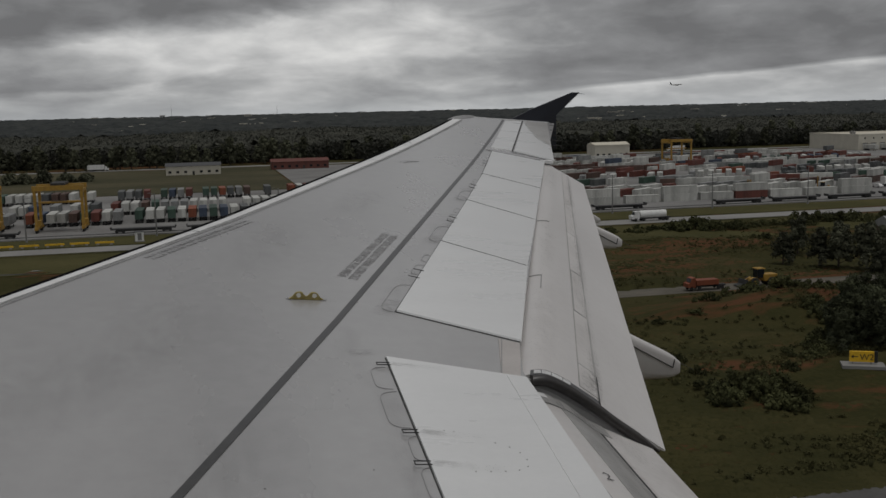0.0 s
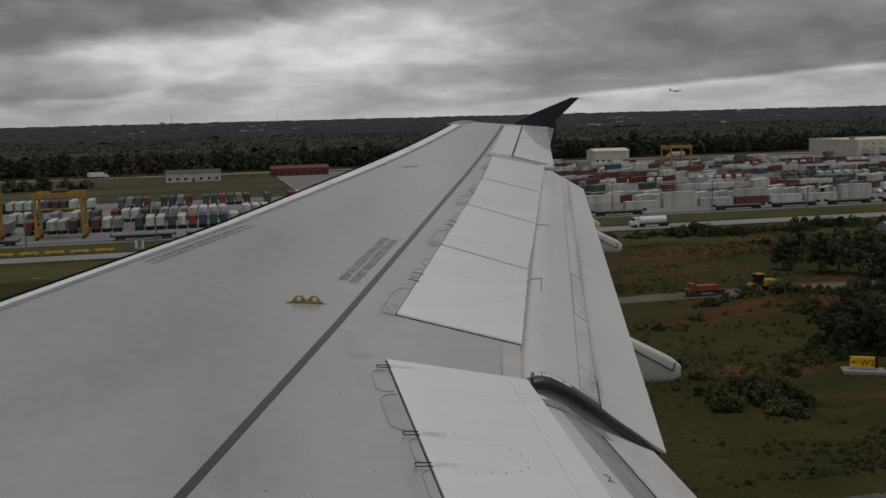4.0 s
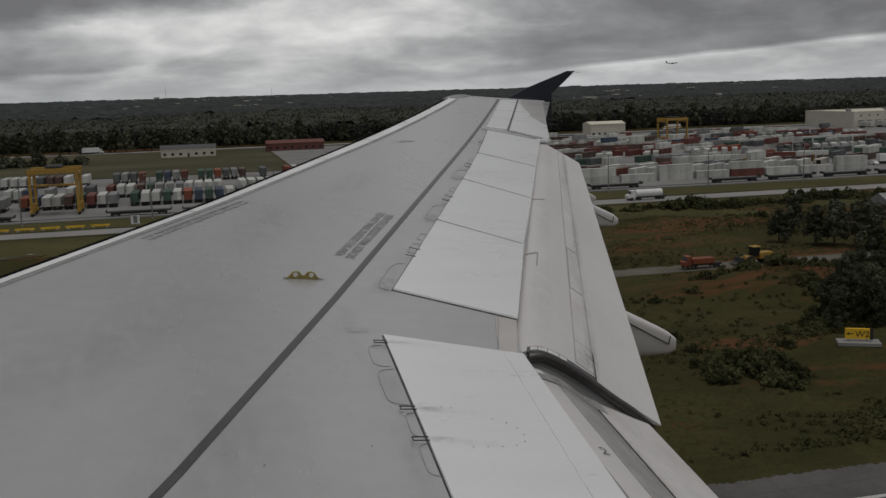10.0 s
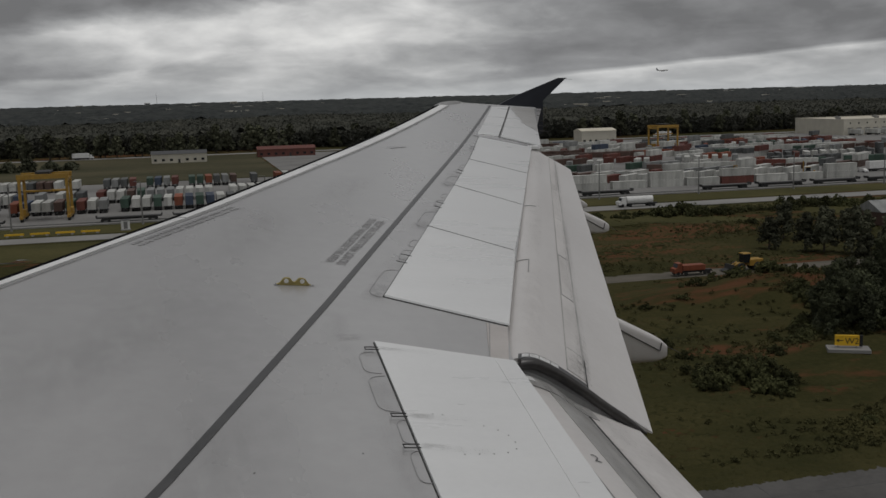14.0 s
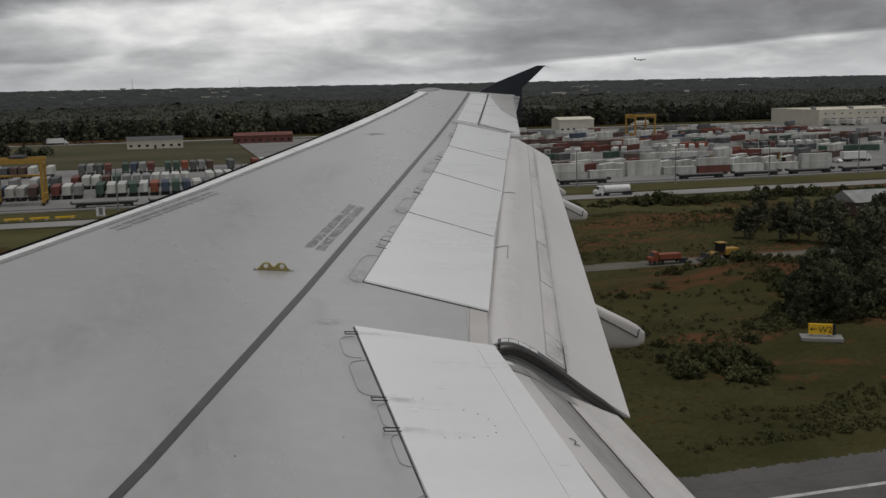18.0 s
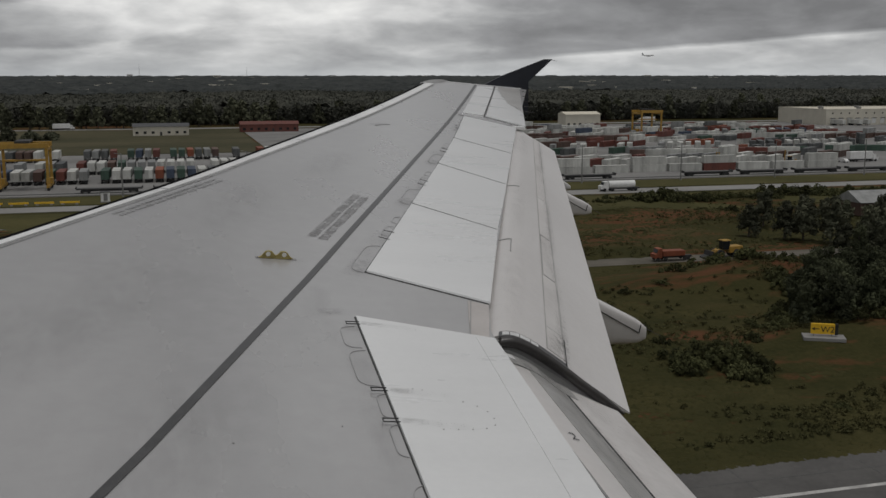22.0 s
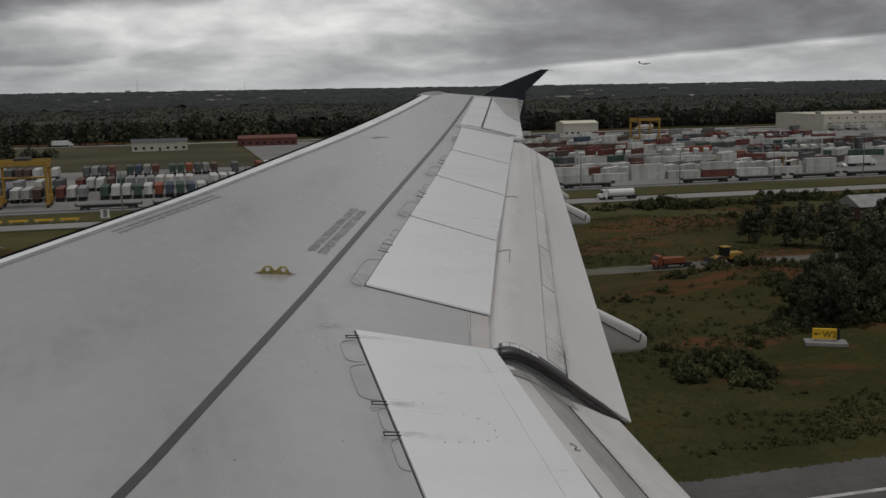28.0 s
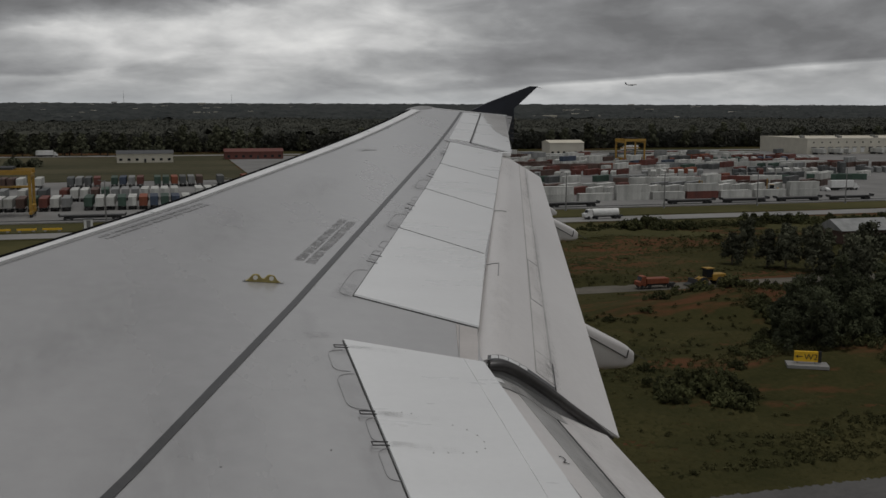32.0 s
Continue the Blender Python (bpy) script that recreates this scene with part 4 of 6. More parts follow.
BARK = material("bark", (0.06, 0.048, 0.038), 0.9, scale=2.0)
STEEL = material("galvanised_steel", (0.22, 0.22, 0.215), 0.5, 0.4, scale=3)
DARK_STEEL = material("dark_steel", (0.03, 0.03, 0.03), 0.6, scale=3)
TYRE = material("tyre_rubber", (0.02, 0.02, 0.02), 0.8, scale=8)
CRANE_YELLOW = material("crane_yellow", (0.40, 0.235, 0.03), 0.5, tone2=(0.27, 0.155, 0.03), scale=1.0)
SIGN_YELLOW = material("sign_yellow", (0.75, 0.45, 0.02), 0.5, scale=2)
SIGN_BLACK = material("sign_black", (0.015, 0.015, 0.015), 0.5, scale=4)
CREAM = material("cream_wall", (0.58, 0.55, 0.47), 0.8, tone2=(0.50, 0.47, 0.40), scale=0.2, fine=3)
ROOF_CREAM = material("membrane_roof", (0.62, 0.58, 0.48), 0.85, tone2=(0.52, 0.48, 0.40), scale=0.08, fine=1)
ROOF_DARK = material("dark_metal_roof", (0.07, 0.072, 0.075), 0.6, scale=0.4)
WINDOW = material("dark_glass", (0.02, 0.022, 0.025), 0.12, scale=2)
WHITE_VAN = material("white_vehicle_paint", (0.72, 0.72, 0.71), 0.4, tone2=(0.6, 0.6, 0.59), scale=1)
HULLS = [material("container_" + n, c, 0.6, tone2=tuple(v * 0.62 for v in c), scale=0.5, fine=5, streak=(1, 1, 0.3), vary=0.35) for n, c in (
    ("white", (0.54, 0.54, 0.51)), ("grey", (0.26, 0.265, 0.26)), ("rust", (0.15, 0.045, 0.032)), ("orange", (0.25, 0.068, 0.03)),
    ("green", (0.045, 0.085, 0.062)), ("brown", (0.10, 0.058, 0.045)), ("blue", (0.05, 0.07, 0.11)), ("slate", (0.10, 0.105, 0.105)))]
HULL_NAMES = ["white", "grey", "rust red", "orange", "green", "brown", "blue", "slate grey"]
rng = random.Random(7)


def land_z(x, y):
    """Height of the land: level by the yard, humps in the scrub, gentle rise to the far woods."""
    d = math.hypot(x, y)
    z = GROUND_Z + 15.0 * smooth_step(900, 4600, d)
    rough = smooth_step(77, 96, y) * (1 - smooth_step(235, 258, y)) * smooth_step(2, 14, abs(y - 163.5))
    if rough > 0:
        z += rough * (1.1 * noise.noise((x * 0.03, y * 0.05, 0)) + 0.5 * noise.noise((x * 0.11, y * 0.13, 3)))
        z += rough * 3.2 * math.exp(-((x - 95) / 16) ** 2 - ((y - 142) / 9) ** 2)
        z += rough * 2.2 * math.exp(-((x - 96) / 22) ** 2 - ((y - 108) / 7) ** 2)
    return z


def ground():
    rs = [0.0, 25.0]
    while rs[-1] < 4900:
        rs.append(rs[-1] + max(2.5, rs[-1] * (0.022 if rs[-1] < 320 else 0.06)))
    na = 300
    verts, faces = [(0, 0, land_z(0, 0))], []
    for r in rs[1:]:
        for k in range(na):
            a = k / na * math.tau
            x, y = r * math.cos(a), r * math.sin(a)
            verts.append((x, y, land_z(x, y)))
    for k in range(na):
        faces.append((0, 1 + k, 1 + (k + 1) % na))
    for i in range(len(rs) - 2):
        b0, b1 = 1 + i * na, 1 + (i + 1) * na
        for k in range(na):
            faces.append((b0 + k, b1 + k, b1 + (k + 1) % na, b0 + (k + 1) % na))
    me = bpy.data.meshes.new("ground")
    me.from_pydata(verts, [], faces)
    me.materials.append(GRASS)
    me.polygons.foreach_set("use_smooth", [True] * len(me.polygons))
    tagged(new("ground", me), "rough dark green grassland with scrub", "ground", kind="structure")


def strip(name, x0, x1, y0, y1, mat, label, category, lift=0.07, wave=0.0):
    """A road or pavement that lies on the land."""
    bm = bmesh.new()
    n = max(2, int((x1 - x0) / 8))
    prev = None
    for k in range(n + 1):
        x = x0 + (x1 - x0) * k / n
        w = wave * math.sin(x * 0.02)
        row = [bm.verts.new((x, y + w, z)) for y, z in ((y0, land_z(x, y0 + w) - 0.3), (y0, land_z(x, y0 + w) + lift), (y1, land_z(x, y1 + w) + lift), (y1, land_z(x, y1 + w) - 0.3))]
        if prev:
            for i in range(3):
                bm.faces.new((prev[i], prev[i + 1], row[i + 1], row[i]))
        prev = row
    return tagged(part(name, bm, mat), label, category, kind="structure")


def blot(name, cx, cy, rx, ry, mat, label, lift=0.06, n=40):
    """An uneven bare patch that follows the land."""
    bm = bmesh.new()
    rings = []
    for f in (0.0, 0.35, 0.7, 1.0):
        ring = []
        for k in range(n):
            a = k / n * math.tau
            w = 1 + 0.45 * noise.noise((cx + 2 * math.cos(a), cy + 2 * math.sin(a), 1)) + 0.2 * noise.noise((cx + 6 * math.cos(a), 6 * math.sin(a), 5))
            x, y = cx + rx * f * w * math.cos(a), cy + ry * f * w * math.sin(a)
            ring.append(bm.verts.new((x, y, land_z(x, y) + lift * (1.2 - f))))
        rings.append(ring)
    for a, b in zip(rings[1:], rings[2:]):
        for k in range(n):
            bm.faces.new((a[k], b[k], b[(k + 1) % n], a[(k + 1) % n]))
    bm.faces.new(rings[1])
    for v in rings[0]:
        bm.verts.remove(v)
    return tagged(part(name, bm, mat), label, "ground", kind="structure")


ground()
strip("grass_verge", -420, 900, 226, 258, MOWN, "paler mown grass before the road", "grass", 0.05)
strip("grass_verge", -420, 900, 275, 293.5, MOWN, "paler mown grass along the yard", "grass", 0.05)
strip("field", -420, 44, 449, 648, FIELD, "dull green pasture between trailer park and woods", "field", 0.05, 0.0)
strip("yard_pavement", -420, 45, 297, 445, ASPHALT, "worn grey asphalt of the trailer park", "pavement", 0.10)
strip("yard_pavement", 45.2, 900, 297, 640, ASPHALT, "worn grey asphalt of the container yard", "pavement", 0.10)
strip("road", -700, 1000, 262, 272, CONCRETE, "pale concrete road along the yard", "road", 0.10)
strip("road", -900, 1600, 652, 664, CONCRETE, "pale road beyond the yard", "road", 0.12)
strip("dirt_track", -300, 600, 160, 166, GRAVEL, "pale dirt track through the scrub", "road", 0.05, 1.2)
strip("taxiway", -80, 320, 30, 74, TARMAC, "worn dark grey taxiway pavement", "taxiway", 0.06)
strip("taxiway_line", -80, 320, 67.0, 67.5, WHITE_LINE, "worn white edge line on the taxiway", "line marking", 0.075)
strip("kerb", -420, 900, 294.6, 295.4, CONCRETE, "low concrete kerb at the yard's edge", "kerb", 0.35)
pav = bpy.data.objects["taxiway"]
for k, x in enumerate(range(-60, 300, 12)):      # sealed joints of the taxiway
    part("sealed_joint", box(x, x + 0.10, 30.5, 73.5, GROUND_Z + 0.062, GROUND_Z + 0.066), TAR, pav)
for y in (44.0, 52.5, 70.5):
    part("sealed_joint", box(-79, 319, y, y + 0.10, GROUND_Z + 0.063, GROUND_Z + 0.067), TAR, pav)


# ---- container yard ----
def corrugated(L, W, H):
    """A steel box with ribbed sides."""
    bm = bmesh.new()
    n = int(L / 0.55)
    outline = []
    for k in range(n):
        x = -L / 2 + 0.15 + (L - 0.3) * k / n
        d = (L - 0.3) / n
        for u, o in ((0.0, 0.0), (0.35, 0.0), (0.5, 0.045), (0.85, 0.045)):
            outline.append((x + d * u, W / 2 - o))
    side = [(-L / 2, W / 2)] + outline + [(L / 2, W / 2)]
    loop = side + [(x, -y) for x, y in side[::-1]]
    lo = [bm.verts.new((x, y, 0.0)) for x, y in loop]
    hi = [bm.verts.new((x, y, H)) for x, y in loop]
    for k in range(len(loop)):
        j = (k + 1) % len(loop)
        bm.faces.new((lo[k], lo[j], hi[j], hi[k]))
    bm.faces.new(lo[::-1])
    bm.faces.new(hi)
    return bm


def container(colour, L=12.19, H=2.6, plain=False):
    """A freight container: ribbed body, rails, doors with locking bars."""
    W = 2.44
    ob = tagged(new("freight_container"), "%s steel freight container with ribbed sides in the yard" % HULL_NAMES[colour], "container", "containers in the yard")
    m = HULLS[colour]
    part("body", corrugated(L, W, H), m, ob)
    if plain:            # far back in the yard only the doors can be told from the body
        for s in (-1, 1):
            part("door", box(-L / 2 - 0.06, -L / 2, s * 0.6 - 0.55, s * 0.6 + 0.55, 0.1, H - 0.1), m, ob)
        return ob
    for s in (-1, 1):
        part("corner_post", box(s * L / 2 - 0.08, s * L / 2 + 0.08, -W / 2 - 0.01, -W / 2 + 0.15, 0, H + 0.01), m, ob)
        part("corner_post", box(s * L / 2 - 0.08, s * L / 2 + 0.08, W / 2 - 0.15, W / 2 + 0.01, 0, H + 0.01), m, ob)
        part("top_rail", box(-L / 2, L / 2, s * W / 2 - 0.04, s * W / 2 + 0.02, H - 0.12, H + 0.015), m, ob)
    for s in (-1, 1):
        d = part("door", box(-L / 2 - 0.05, -L / 2, s * 0.6 - 0.55, s * 0.6 + 0.55, 0.1, H - 0.1), m, ob)
        part("locking_bar", tube((-L / 2 - 0.08, s * 0.3, 0.1), (-L / 2 - 0.08, s * 0.3, H - 0.1), 0.03, n=5), STEEL, d)
    return ob


proto = {}


def put_container(colour, x, y, z, turn, L=12.19, plain=False):
    key = (colour, L, plain)
    m = pose(x, y, z, 0, 0, turn)
    if key in proto:
        return copy_thing(proto[key], m)
    ob = proto[key] = container(colour, L, 2.6, plain)
    ob.matrix_basis = m
    return ob


def yard():
    z0 = GROUND_Z + 0.10
    pick = [0] * 12 + [1] * 4 + [2] * 4 + [3] * 2 + [4] * 2 + [5] * 3 + [6] + [7] * 3
    # the row along the rails stands side-on
    x = 121
    while x < 252:
        if rng.random() < 0.72:
            put_container(0 if rng.random() < 0.7 else rng.choice(pick), x, 318, z0, rng.uniform(-0.6, 0.6))
            if rng.random() < 0.22:
                put_container(0, x + rng.uniform(-0.2, 0.2), 318, z0 + 2.62, rng.uniform(-0.6, 0.6))
        x += 13 + rng.random() * 1.6
    # behind it, herringbone bays of containers and boxes, each bay in runs of one colour
    y, n = 343.0, 0
    while y < 622:
        x0 = 118 + (y - 340) * 0.28 + rng.uniform(0, 6)
        lim = min(x0 + 125 + (y - 300) * 0.72, 385 if y > 500 else 999)
        turn = (38, 35, -30, 33, 62)[n % 5]
        step = 7.2 if abs(turn) < 50 else 4.6
        x, c = x0, rng.choice(pick)
        while x < lim:
            if rng.random() < 0.45:
                c = rng.choice(pick)
            if rng.random() < 0.84:
                t = turn + rng.uniform(-2.5, 2.5)
                L = 12.19 if rng.random() < 0.8 else 6.06
                put_container(c, x, y + rng.uniform(-0.7, 0.7), z0, t, L, y > 380)
                if rng.random() < 0.05:
                    put_container(rng.choice(pick), x, y, z0 + 2.62, t, 12.19, y > 380)
            x += step + rng.random() * 0.9 + (13 if rng.random() < 0.06 else 0)
        y += 15.5 + (9 if n % 2 else 0)
        n += 1


yard()


def trailer(colour):
    """A box on a road chassis, seen from its doors."""
    ob = tagged(new("container_trailer"), "%s box trailer on a dark chassis, parked in a row" % HULL_NAMES[colour], "trailer", "trailers parked in rows")
    L, W, H = 12.19, 2.44, 2.75
    m = HULLS[colour]
    b = part("box", corrugated(L, W, H), m, ob)
    b.location.z = 1.25
    for s in (-1, 1):
        part("door", box(-L / 2 - 0.05, -L / 2, s * 0.6 - 0.55, s * 0.6 + 0.55, 1.35, 3.9), m, ob)
        part("chassis_rail", box(-L / 2, L / 2, s * 0.5 - 0.1, s * 0.5 + 0.1, 0.85, 1.24), DARK_STEEL, ob)
        part("landing_leg", box(L / 2 - 3, L / 2 - 2.8, s * 0.8 - 0.1, s * 0.8 + 0.1, 0.0, 0.9), DARK_STEEL, ob)
        for x in (-L / 2 + 1.2, -L / 2 + 2.5):
            part("wheel", tube((x, s * 0.75, 0.5), (x, s * 1.2, 0.5), 0.5, n=10), TYRE, ob)
    part("bumper", box(-L / 2 - 0.1, -L / 2, -1.1, 1.1, 0.5, 0.62), DARK_STEEL, ob)
    return ob


def trailers():
    z0 = GROUND_Z + 0.10
    made = {}
    pick = [0] * 8 + [1] * 3 + [2, 2, 3, 4, 4, 6, 7, 7, 7, 5]
    for y, x0, x1 in ((332, -150, 34), (362, -150, 60), (418, -170, 60)):
        x = x0
        while x < x1:
            if rng.random() < 0.86:
                c = rng.choice(pick)
                m = pose(x, y + rng.uniform(-0.4, 0.4), z0, 0, 0, 90 + rng.uniform(-1.5, 1.5))
                if c in made:
                    copy_thing(made[c], m)
                else:
                    made[c] = trailer(c)
                    made[c].matrix_basis = m
            x += 3.25 + (5 if rng.random() < 0.04 else 0)


trailers()


def gantry(x, y):
    """A yellow straddle crane: two portal frames on wheels, twin girders and a trolley."""
    ob = tagged(new("gantry_crane"), "yellow steel straddle crane over the yard", "gantry crane", "cranes in the yard")
    W, L, H = 13.0, 9.0, 12.5
    for sx in (-1, 1):
        for sy in (-1, 1):
            part("leg", box(sx * W / 2 - 0.4, sx * W / 2 + 0.4, sy * L / 2 - 0.4, sy * L / 2 + 0.4, 1.2, H, 0.06), CRANE_YELLOW, ob)
            for d in (-0.9, 0.9):
                part("wheel", tube((sx * W / 2 - 0.25, sy * L / 2 + d, 0.65), (sx * W / 2 + 0.25, sy * L / 2 + d, 0.65), 0.65, n=12), TYRE, ob)
        part("sill_beam", box(sx * W / 2 - 0.45, sx * W / 2 + 0.45, -L / 2 - 1.6, L / 2 + 1.6, 0.9, 1.7, 0.05), CRANE_YELLOW, ob)
        part("tie_beam", box(sx * W / 2 - 0.35, sx * W / 2 + 0.35, -L / 2, L / 2, H - 1.0, H - 0.1, 0.05), CRANE_YELLOW, ob)
        part("machine_house", box(sx * W / 2 - 0.9, sx * W / 2 + 0.9, -1.6, 1.6, 1.7, 3.4, 0.08), CRANE_YELLOW, ob)
    for sy in (-1, 1):
        part("girder", box(-W / 2 - 0.6, W / 2 + 0.6, sy * L / 2 - 0.5, sy * L / 2 + 0.5, H - 0.2, H + 1.2, 0.06), CRANE_YELLOW, ob)
    part("trolley", box(-2, 2, -L / 2, L / 2, H + 1.2, H + 1.9, 0.08), DARK_STEEL, ob)
    part("spreader", box(-6, 6, -1.1, 1.1, H - 4.2, H - 3.7, 0.05), CRANE_YELLOW, ob)
    for x2 in (-1.5, 1.5):
        part("cable", tube((x2, 0, H - 3.7), (x2, 0, H + 1.2), 0.05, n=5), DARK_STEEL, ob)
    ob.matrix_basis = pose(x, y, GROUND_Z + 0.1)
    return ob


crane = gantry(-62, 316)
copy_thing(crane, pose(-38, 316, GROUND_Z + 0.1))
copy_thing(crane, pose(262, 520, GROUND_Z + 0.1, 0, 0, 8))


def pole(x, y):
    ob = tagged(new("light_pole"), "tall thin grey light pole by the fence", "light pole", "light poles along the yard")
    part("mast", tube((0, 0, 0), (0, 0, 12), 0.22, 0.13), STEEL, ob)
    part("arm", tube((0, 0, 11.8), (1.3, 0, 12.1), 0.05), STEEL, ob)
    part("lamp_head", box(1.1, 1.8, -0.16, 0.16, 12.0, 12.15, 0.04), STEEL, ob)
    part("base", tube((0, 0, 0), (0, 0, 0.6), 0.3), CONCRETE, ob)
    ob.matrix_basis = pose(x, y, GROUND_Z - 0.02)
    return ob


first = pole(-180, 290)
for k in range(1, 17):
    copy_thing(first, pose(-180 + k * 34, 290 + rng.uniform(-0.5, 0.5), GROUND_Z - 0.02, 0, 0, rng.choice((0, 180))))


def flat_wagon():
    ob = tagged(new("flat_wagon"), "empty dark flat rail wagon standing by the yard", "rail wagon", "flat wagons in a line")
    part("deck", box(-9, 9, -1.3, 1.3, 1.0, 1.35, 0.04), DARK_STEEL, ob)
    part("centre_sill", box(-7, 7, -0.35, 0.35, 0.5, 1.0), DARK_STEEL, ob)
    for s in (-1, 1):
        part("bogie", box(s * 6.5 - 1.1, s * 6.5 + 1.1, -1.0, 1.0, 0.35, 0.8), DARK_STEEL, ob)
        for d in (-0.9, 0.9):
            part("wheel_set", tube((s * 6.5 + d, -0.9, 0.46), (s * 6.5 + d, 0.9, 0.46), 0.46, n=10), DARK_STEEL, ob)
        part("end_stake", box(s * 9 - 0.15, s * 9 + 0.15, -1.2, 1.2, 1.35, 1.8), DARK_STEEL, ob)
    return ob


wagon = flat_wagon()
wagon.matrix_basis = pose(-140, 300.5, GROUND_Z + 0.2)
for k in range(1, 19):
    if k not in (5, 9, 14):
        copy_thing(wagon, pose(-140 + 21 * k + rng.uniform(-0.5, 0.5), 300.5, GROUND_Z + 0.2))
for y in (299.8, 301.2):
    strip("rail", -420, 700, y - 0.06, y + 0.06, STEEL, "steel rail along the yard", "rail", 0.24)


# ---- woods and scrub ----
def quick_mesh(name, verts, tris, mat):
    me = bpy.data.meshes.new(name)
    me.from_pydata(verts, [], tris)
    me.materials.append(mat)
    return me


def blades(clumps, rnd, leaf):
    verts, tris = [], []
    for c, r, n in clumps:
        for _ in range(n):
            d = Vector((rnd.gauss(0, 1), rnd.gauss(0, 1), rnd.gauss(0, 0.8))).normalized()
            q = c + d * r * (0.5 + 0.55 * rnd.random())
            s = leaf * (0.6 + 0.8 * rnd.random())
            a = Vector((rnd.gauss(0, 1), rnd.gauss(0, 1), rnd.gauss(0, 1))).normalized()
            b = a.cross(d + Vector((0.01, 0.02, 0.3))).normalized()
            i = len(verts)
            verts += [q + a * s, q - a * s * 0.5 + b * s, q - a * s * 0.6 - b * s * 0.8]
            tris.append((i, i + 1, i + 2))
    return verts, tris


def tree(seed, h, spread, leaves, leaf, label, mat=None, low=0.30):
    """A broad-leaved tree: tapered trunk, limbs, crown of many leaf clumps."""
    rnd = random.Random(seed)
    ob = tagged(new("tree"), label, "tree", "trees of the wood's edge")
    bm = bmesh.new()
    tube_into(bm, (0, 0, -0.3), (0, 0, h * 0.45), 0.028 * h, 0.018 * h, 8)
    tube_into(bm, (0, 0, h * 0.45), (rnd.uniform(-0.3, 0.3), rnd.uniform(-0.3, 0.3), h * 0.85), 0.018 * h, 0.006 * h, 7)
    clumps = []
    for k in range(13):
        a, z = k * 2.4 + rnd.random(), h * (low + (0.84 - low) / 13 * k)
        rr = spread * (1.05 - 0.055 * k) * rnd.uniform(0.5, 1.05)
        tip = Vector((rr * math.cos(a), rr * math.sin(a), z + h * 0.12))
        tube_into(bm, (0, 0, z * 0.85), tip, 0.010 * h, 0.003 * h, 5)
        clumps.append((tip, spread * rnd.uniform(0.22, 0.48), int(leaves * 0.7)))
        clumps.append((tip * 0.6 + Vector((0, 0, h * rnd.uniform(0.1, 0.2))), spread * rnd.uniform(0.22, 0.45), int(leaves * 0.7)))
    clumps.append((Vector((rnd.uniform(-0.2, 0.2) * spread, 0, h * 0.92)), spread * 0.3, leaves // 2))
    part("trunk", bm, BARK, ob)
    v, t = blades(clumps, rnd, leaf)
    me = quick_mesh("crown", v, t, mat or LEAF)
    crown = new("crown", me)
    crown.parent = ob
    return ob


def shrub(seed, size, leaves):
    """A ragged low bush: stems that spread from the ground, each with its own loose clumps."""
    rnd = random.Random(seed)
    ob = tagged(new("shrub"), "low dark green shrub in the rough grass", "shrub", "shrubs in the scrub")
    bm = bmesh.new()
    clumps = []
    stretch = rnd.uniform(0.6, 1.0)
    for k in range(13):
        a, far = k * 2.4 + rnd.random(), size * (0.12 + 0.95 * rnd.random() ** 0.7)
        tip = Vector((far * math.cos(a), stretch * far * math.sin(a), size * rnd.uniform(0.10, 0.75) * (1.15 - 0.6 * far / size)))
        if k % 2:
            tube_into(bm, (0, 0, -0.2), tip, 0.03, 0.015, 5)
        clumps.append((tip, size * rnd.uniform(0.16, 0.38), int(leaves * rnd.uniform(0.35, 0.8))))
    part("stem", bm, BARK, ob)
    v, t = blades(clumps, rnd, 0.16)
    me = quick_mesh("foliage", v, t, SHRUB)
    f = new("foliage", me)
    f.parent = ob
    return ob


def scatter(protos, spots):
    used = set()
    for x, y, s in spots:
        k = rng.randrange(len(protos))
        m = pose(x, y, land_z(x, y) - 0.05, 0, 0, rng.uniform(0, 360))
        if k not in used:
            used.add(k)
            protos[k].matrix_basis = m @ Matrix.Scale(s, 4)
        else:
            o = copy_thing(protos[k], m)
            o.scale = (s, s, s * rng.uniform(0.9, 1.15))


def thicket(x, y):
    """How thick the scrub stands: above nought in drifts."""
    return noise.noise((x * 0.025, y * 0.05, 4)) + 0.4 * noise.noise((x * 0.1, y * 0.16, 2))


shrubs = [shrub(k + 20, 1.9, 150) for k in range(9)]
spots = []
for k in range(95):      # the hedge of scrub between road and track
    x = 78 + 1.75 * k + rng.uniform(-2, 2)
    spots.append((x, 243 + 5 * noise.noise((x * 0.03, 0, 0)) + rng.gauss(0, 2.5), rng.uniform(0.8, 1.25) * (1.5 if noise.noise((x * 0.05, 7, 0)) > 0.1 else 0.9)))
while len(spots) < 150:      # drifts over the rough ground
    y = rng.uniform(80, 228)
    x = y * rng.uniform(0.36, 1.0)
    thick = thicket(x, y)
    if abs(y - 163.5) > 6 and thick > rng.uniform(0.0, 0.45) and not (72 < x < 88 and 98 < y < 110):
        spots.append((x, y, rng.uniform(0.25, 0.55) + 0.7 * max(0.0, thick)))
for k in range(50):      # belt in front of the track
    x = rng.choice((rng.uniform(58, 68), rng.uniform(92, 118)))
    spots.append((x, 101 + 5 * noise.noise((x * 0.06, 3, 0)) + rng.gauss(0, 2.2), rng.uniform(0.5, 1.1)))
for k in range(26):      # on the clay hump
    spots.append((rng.gauss(97, 11), rng.gauss(147, 3.5), rng.uniform(0.5, 1.1)))
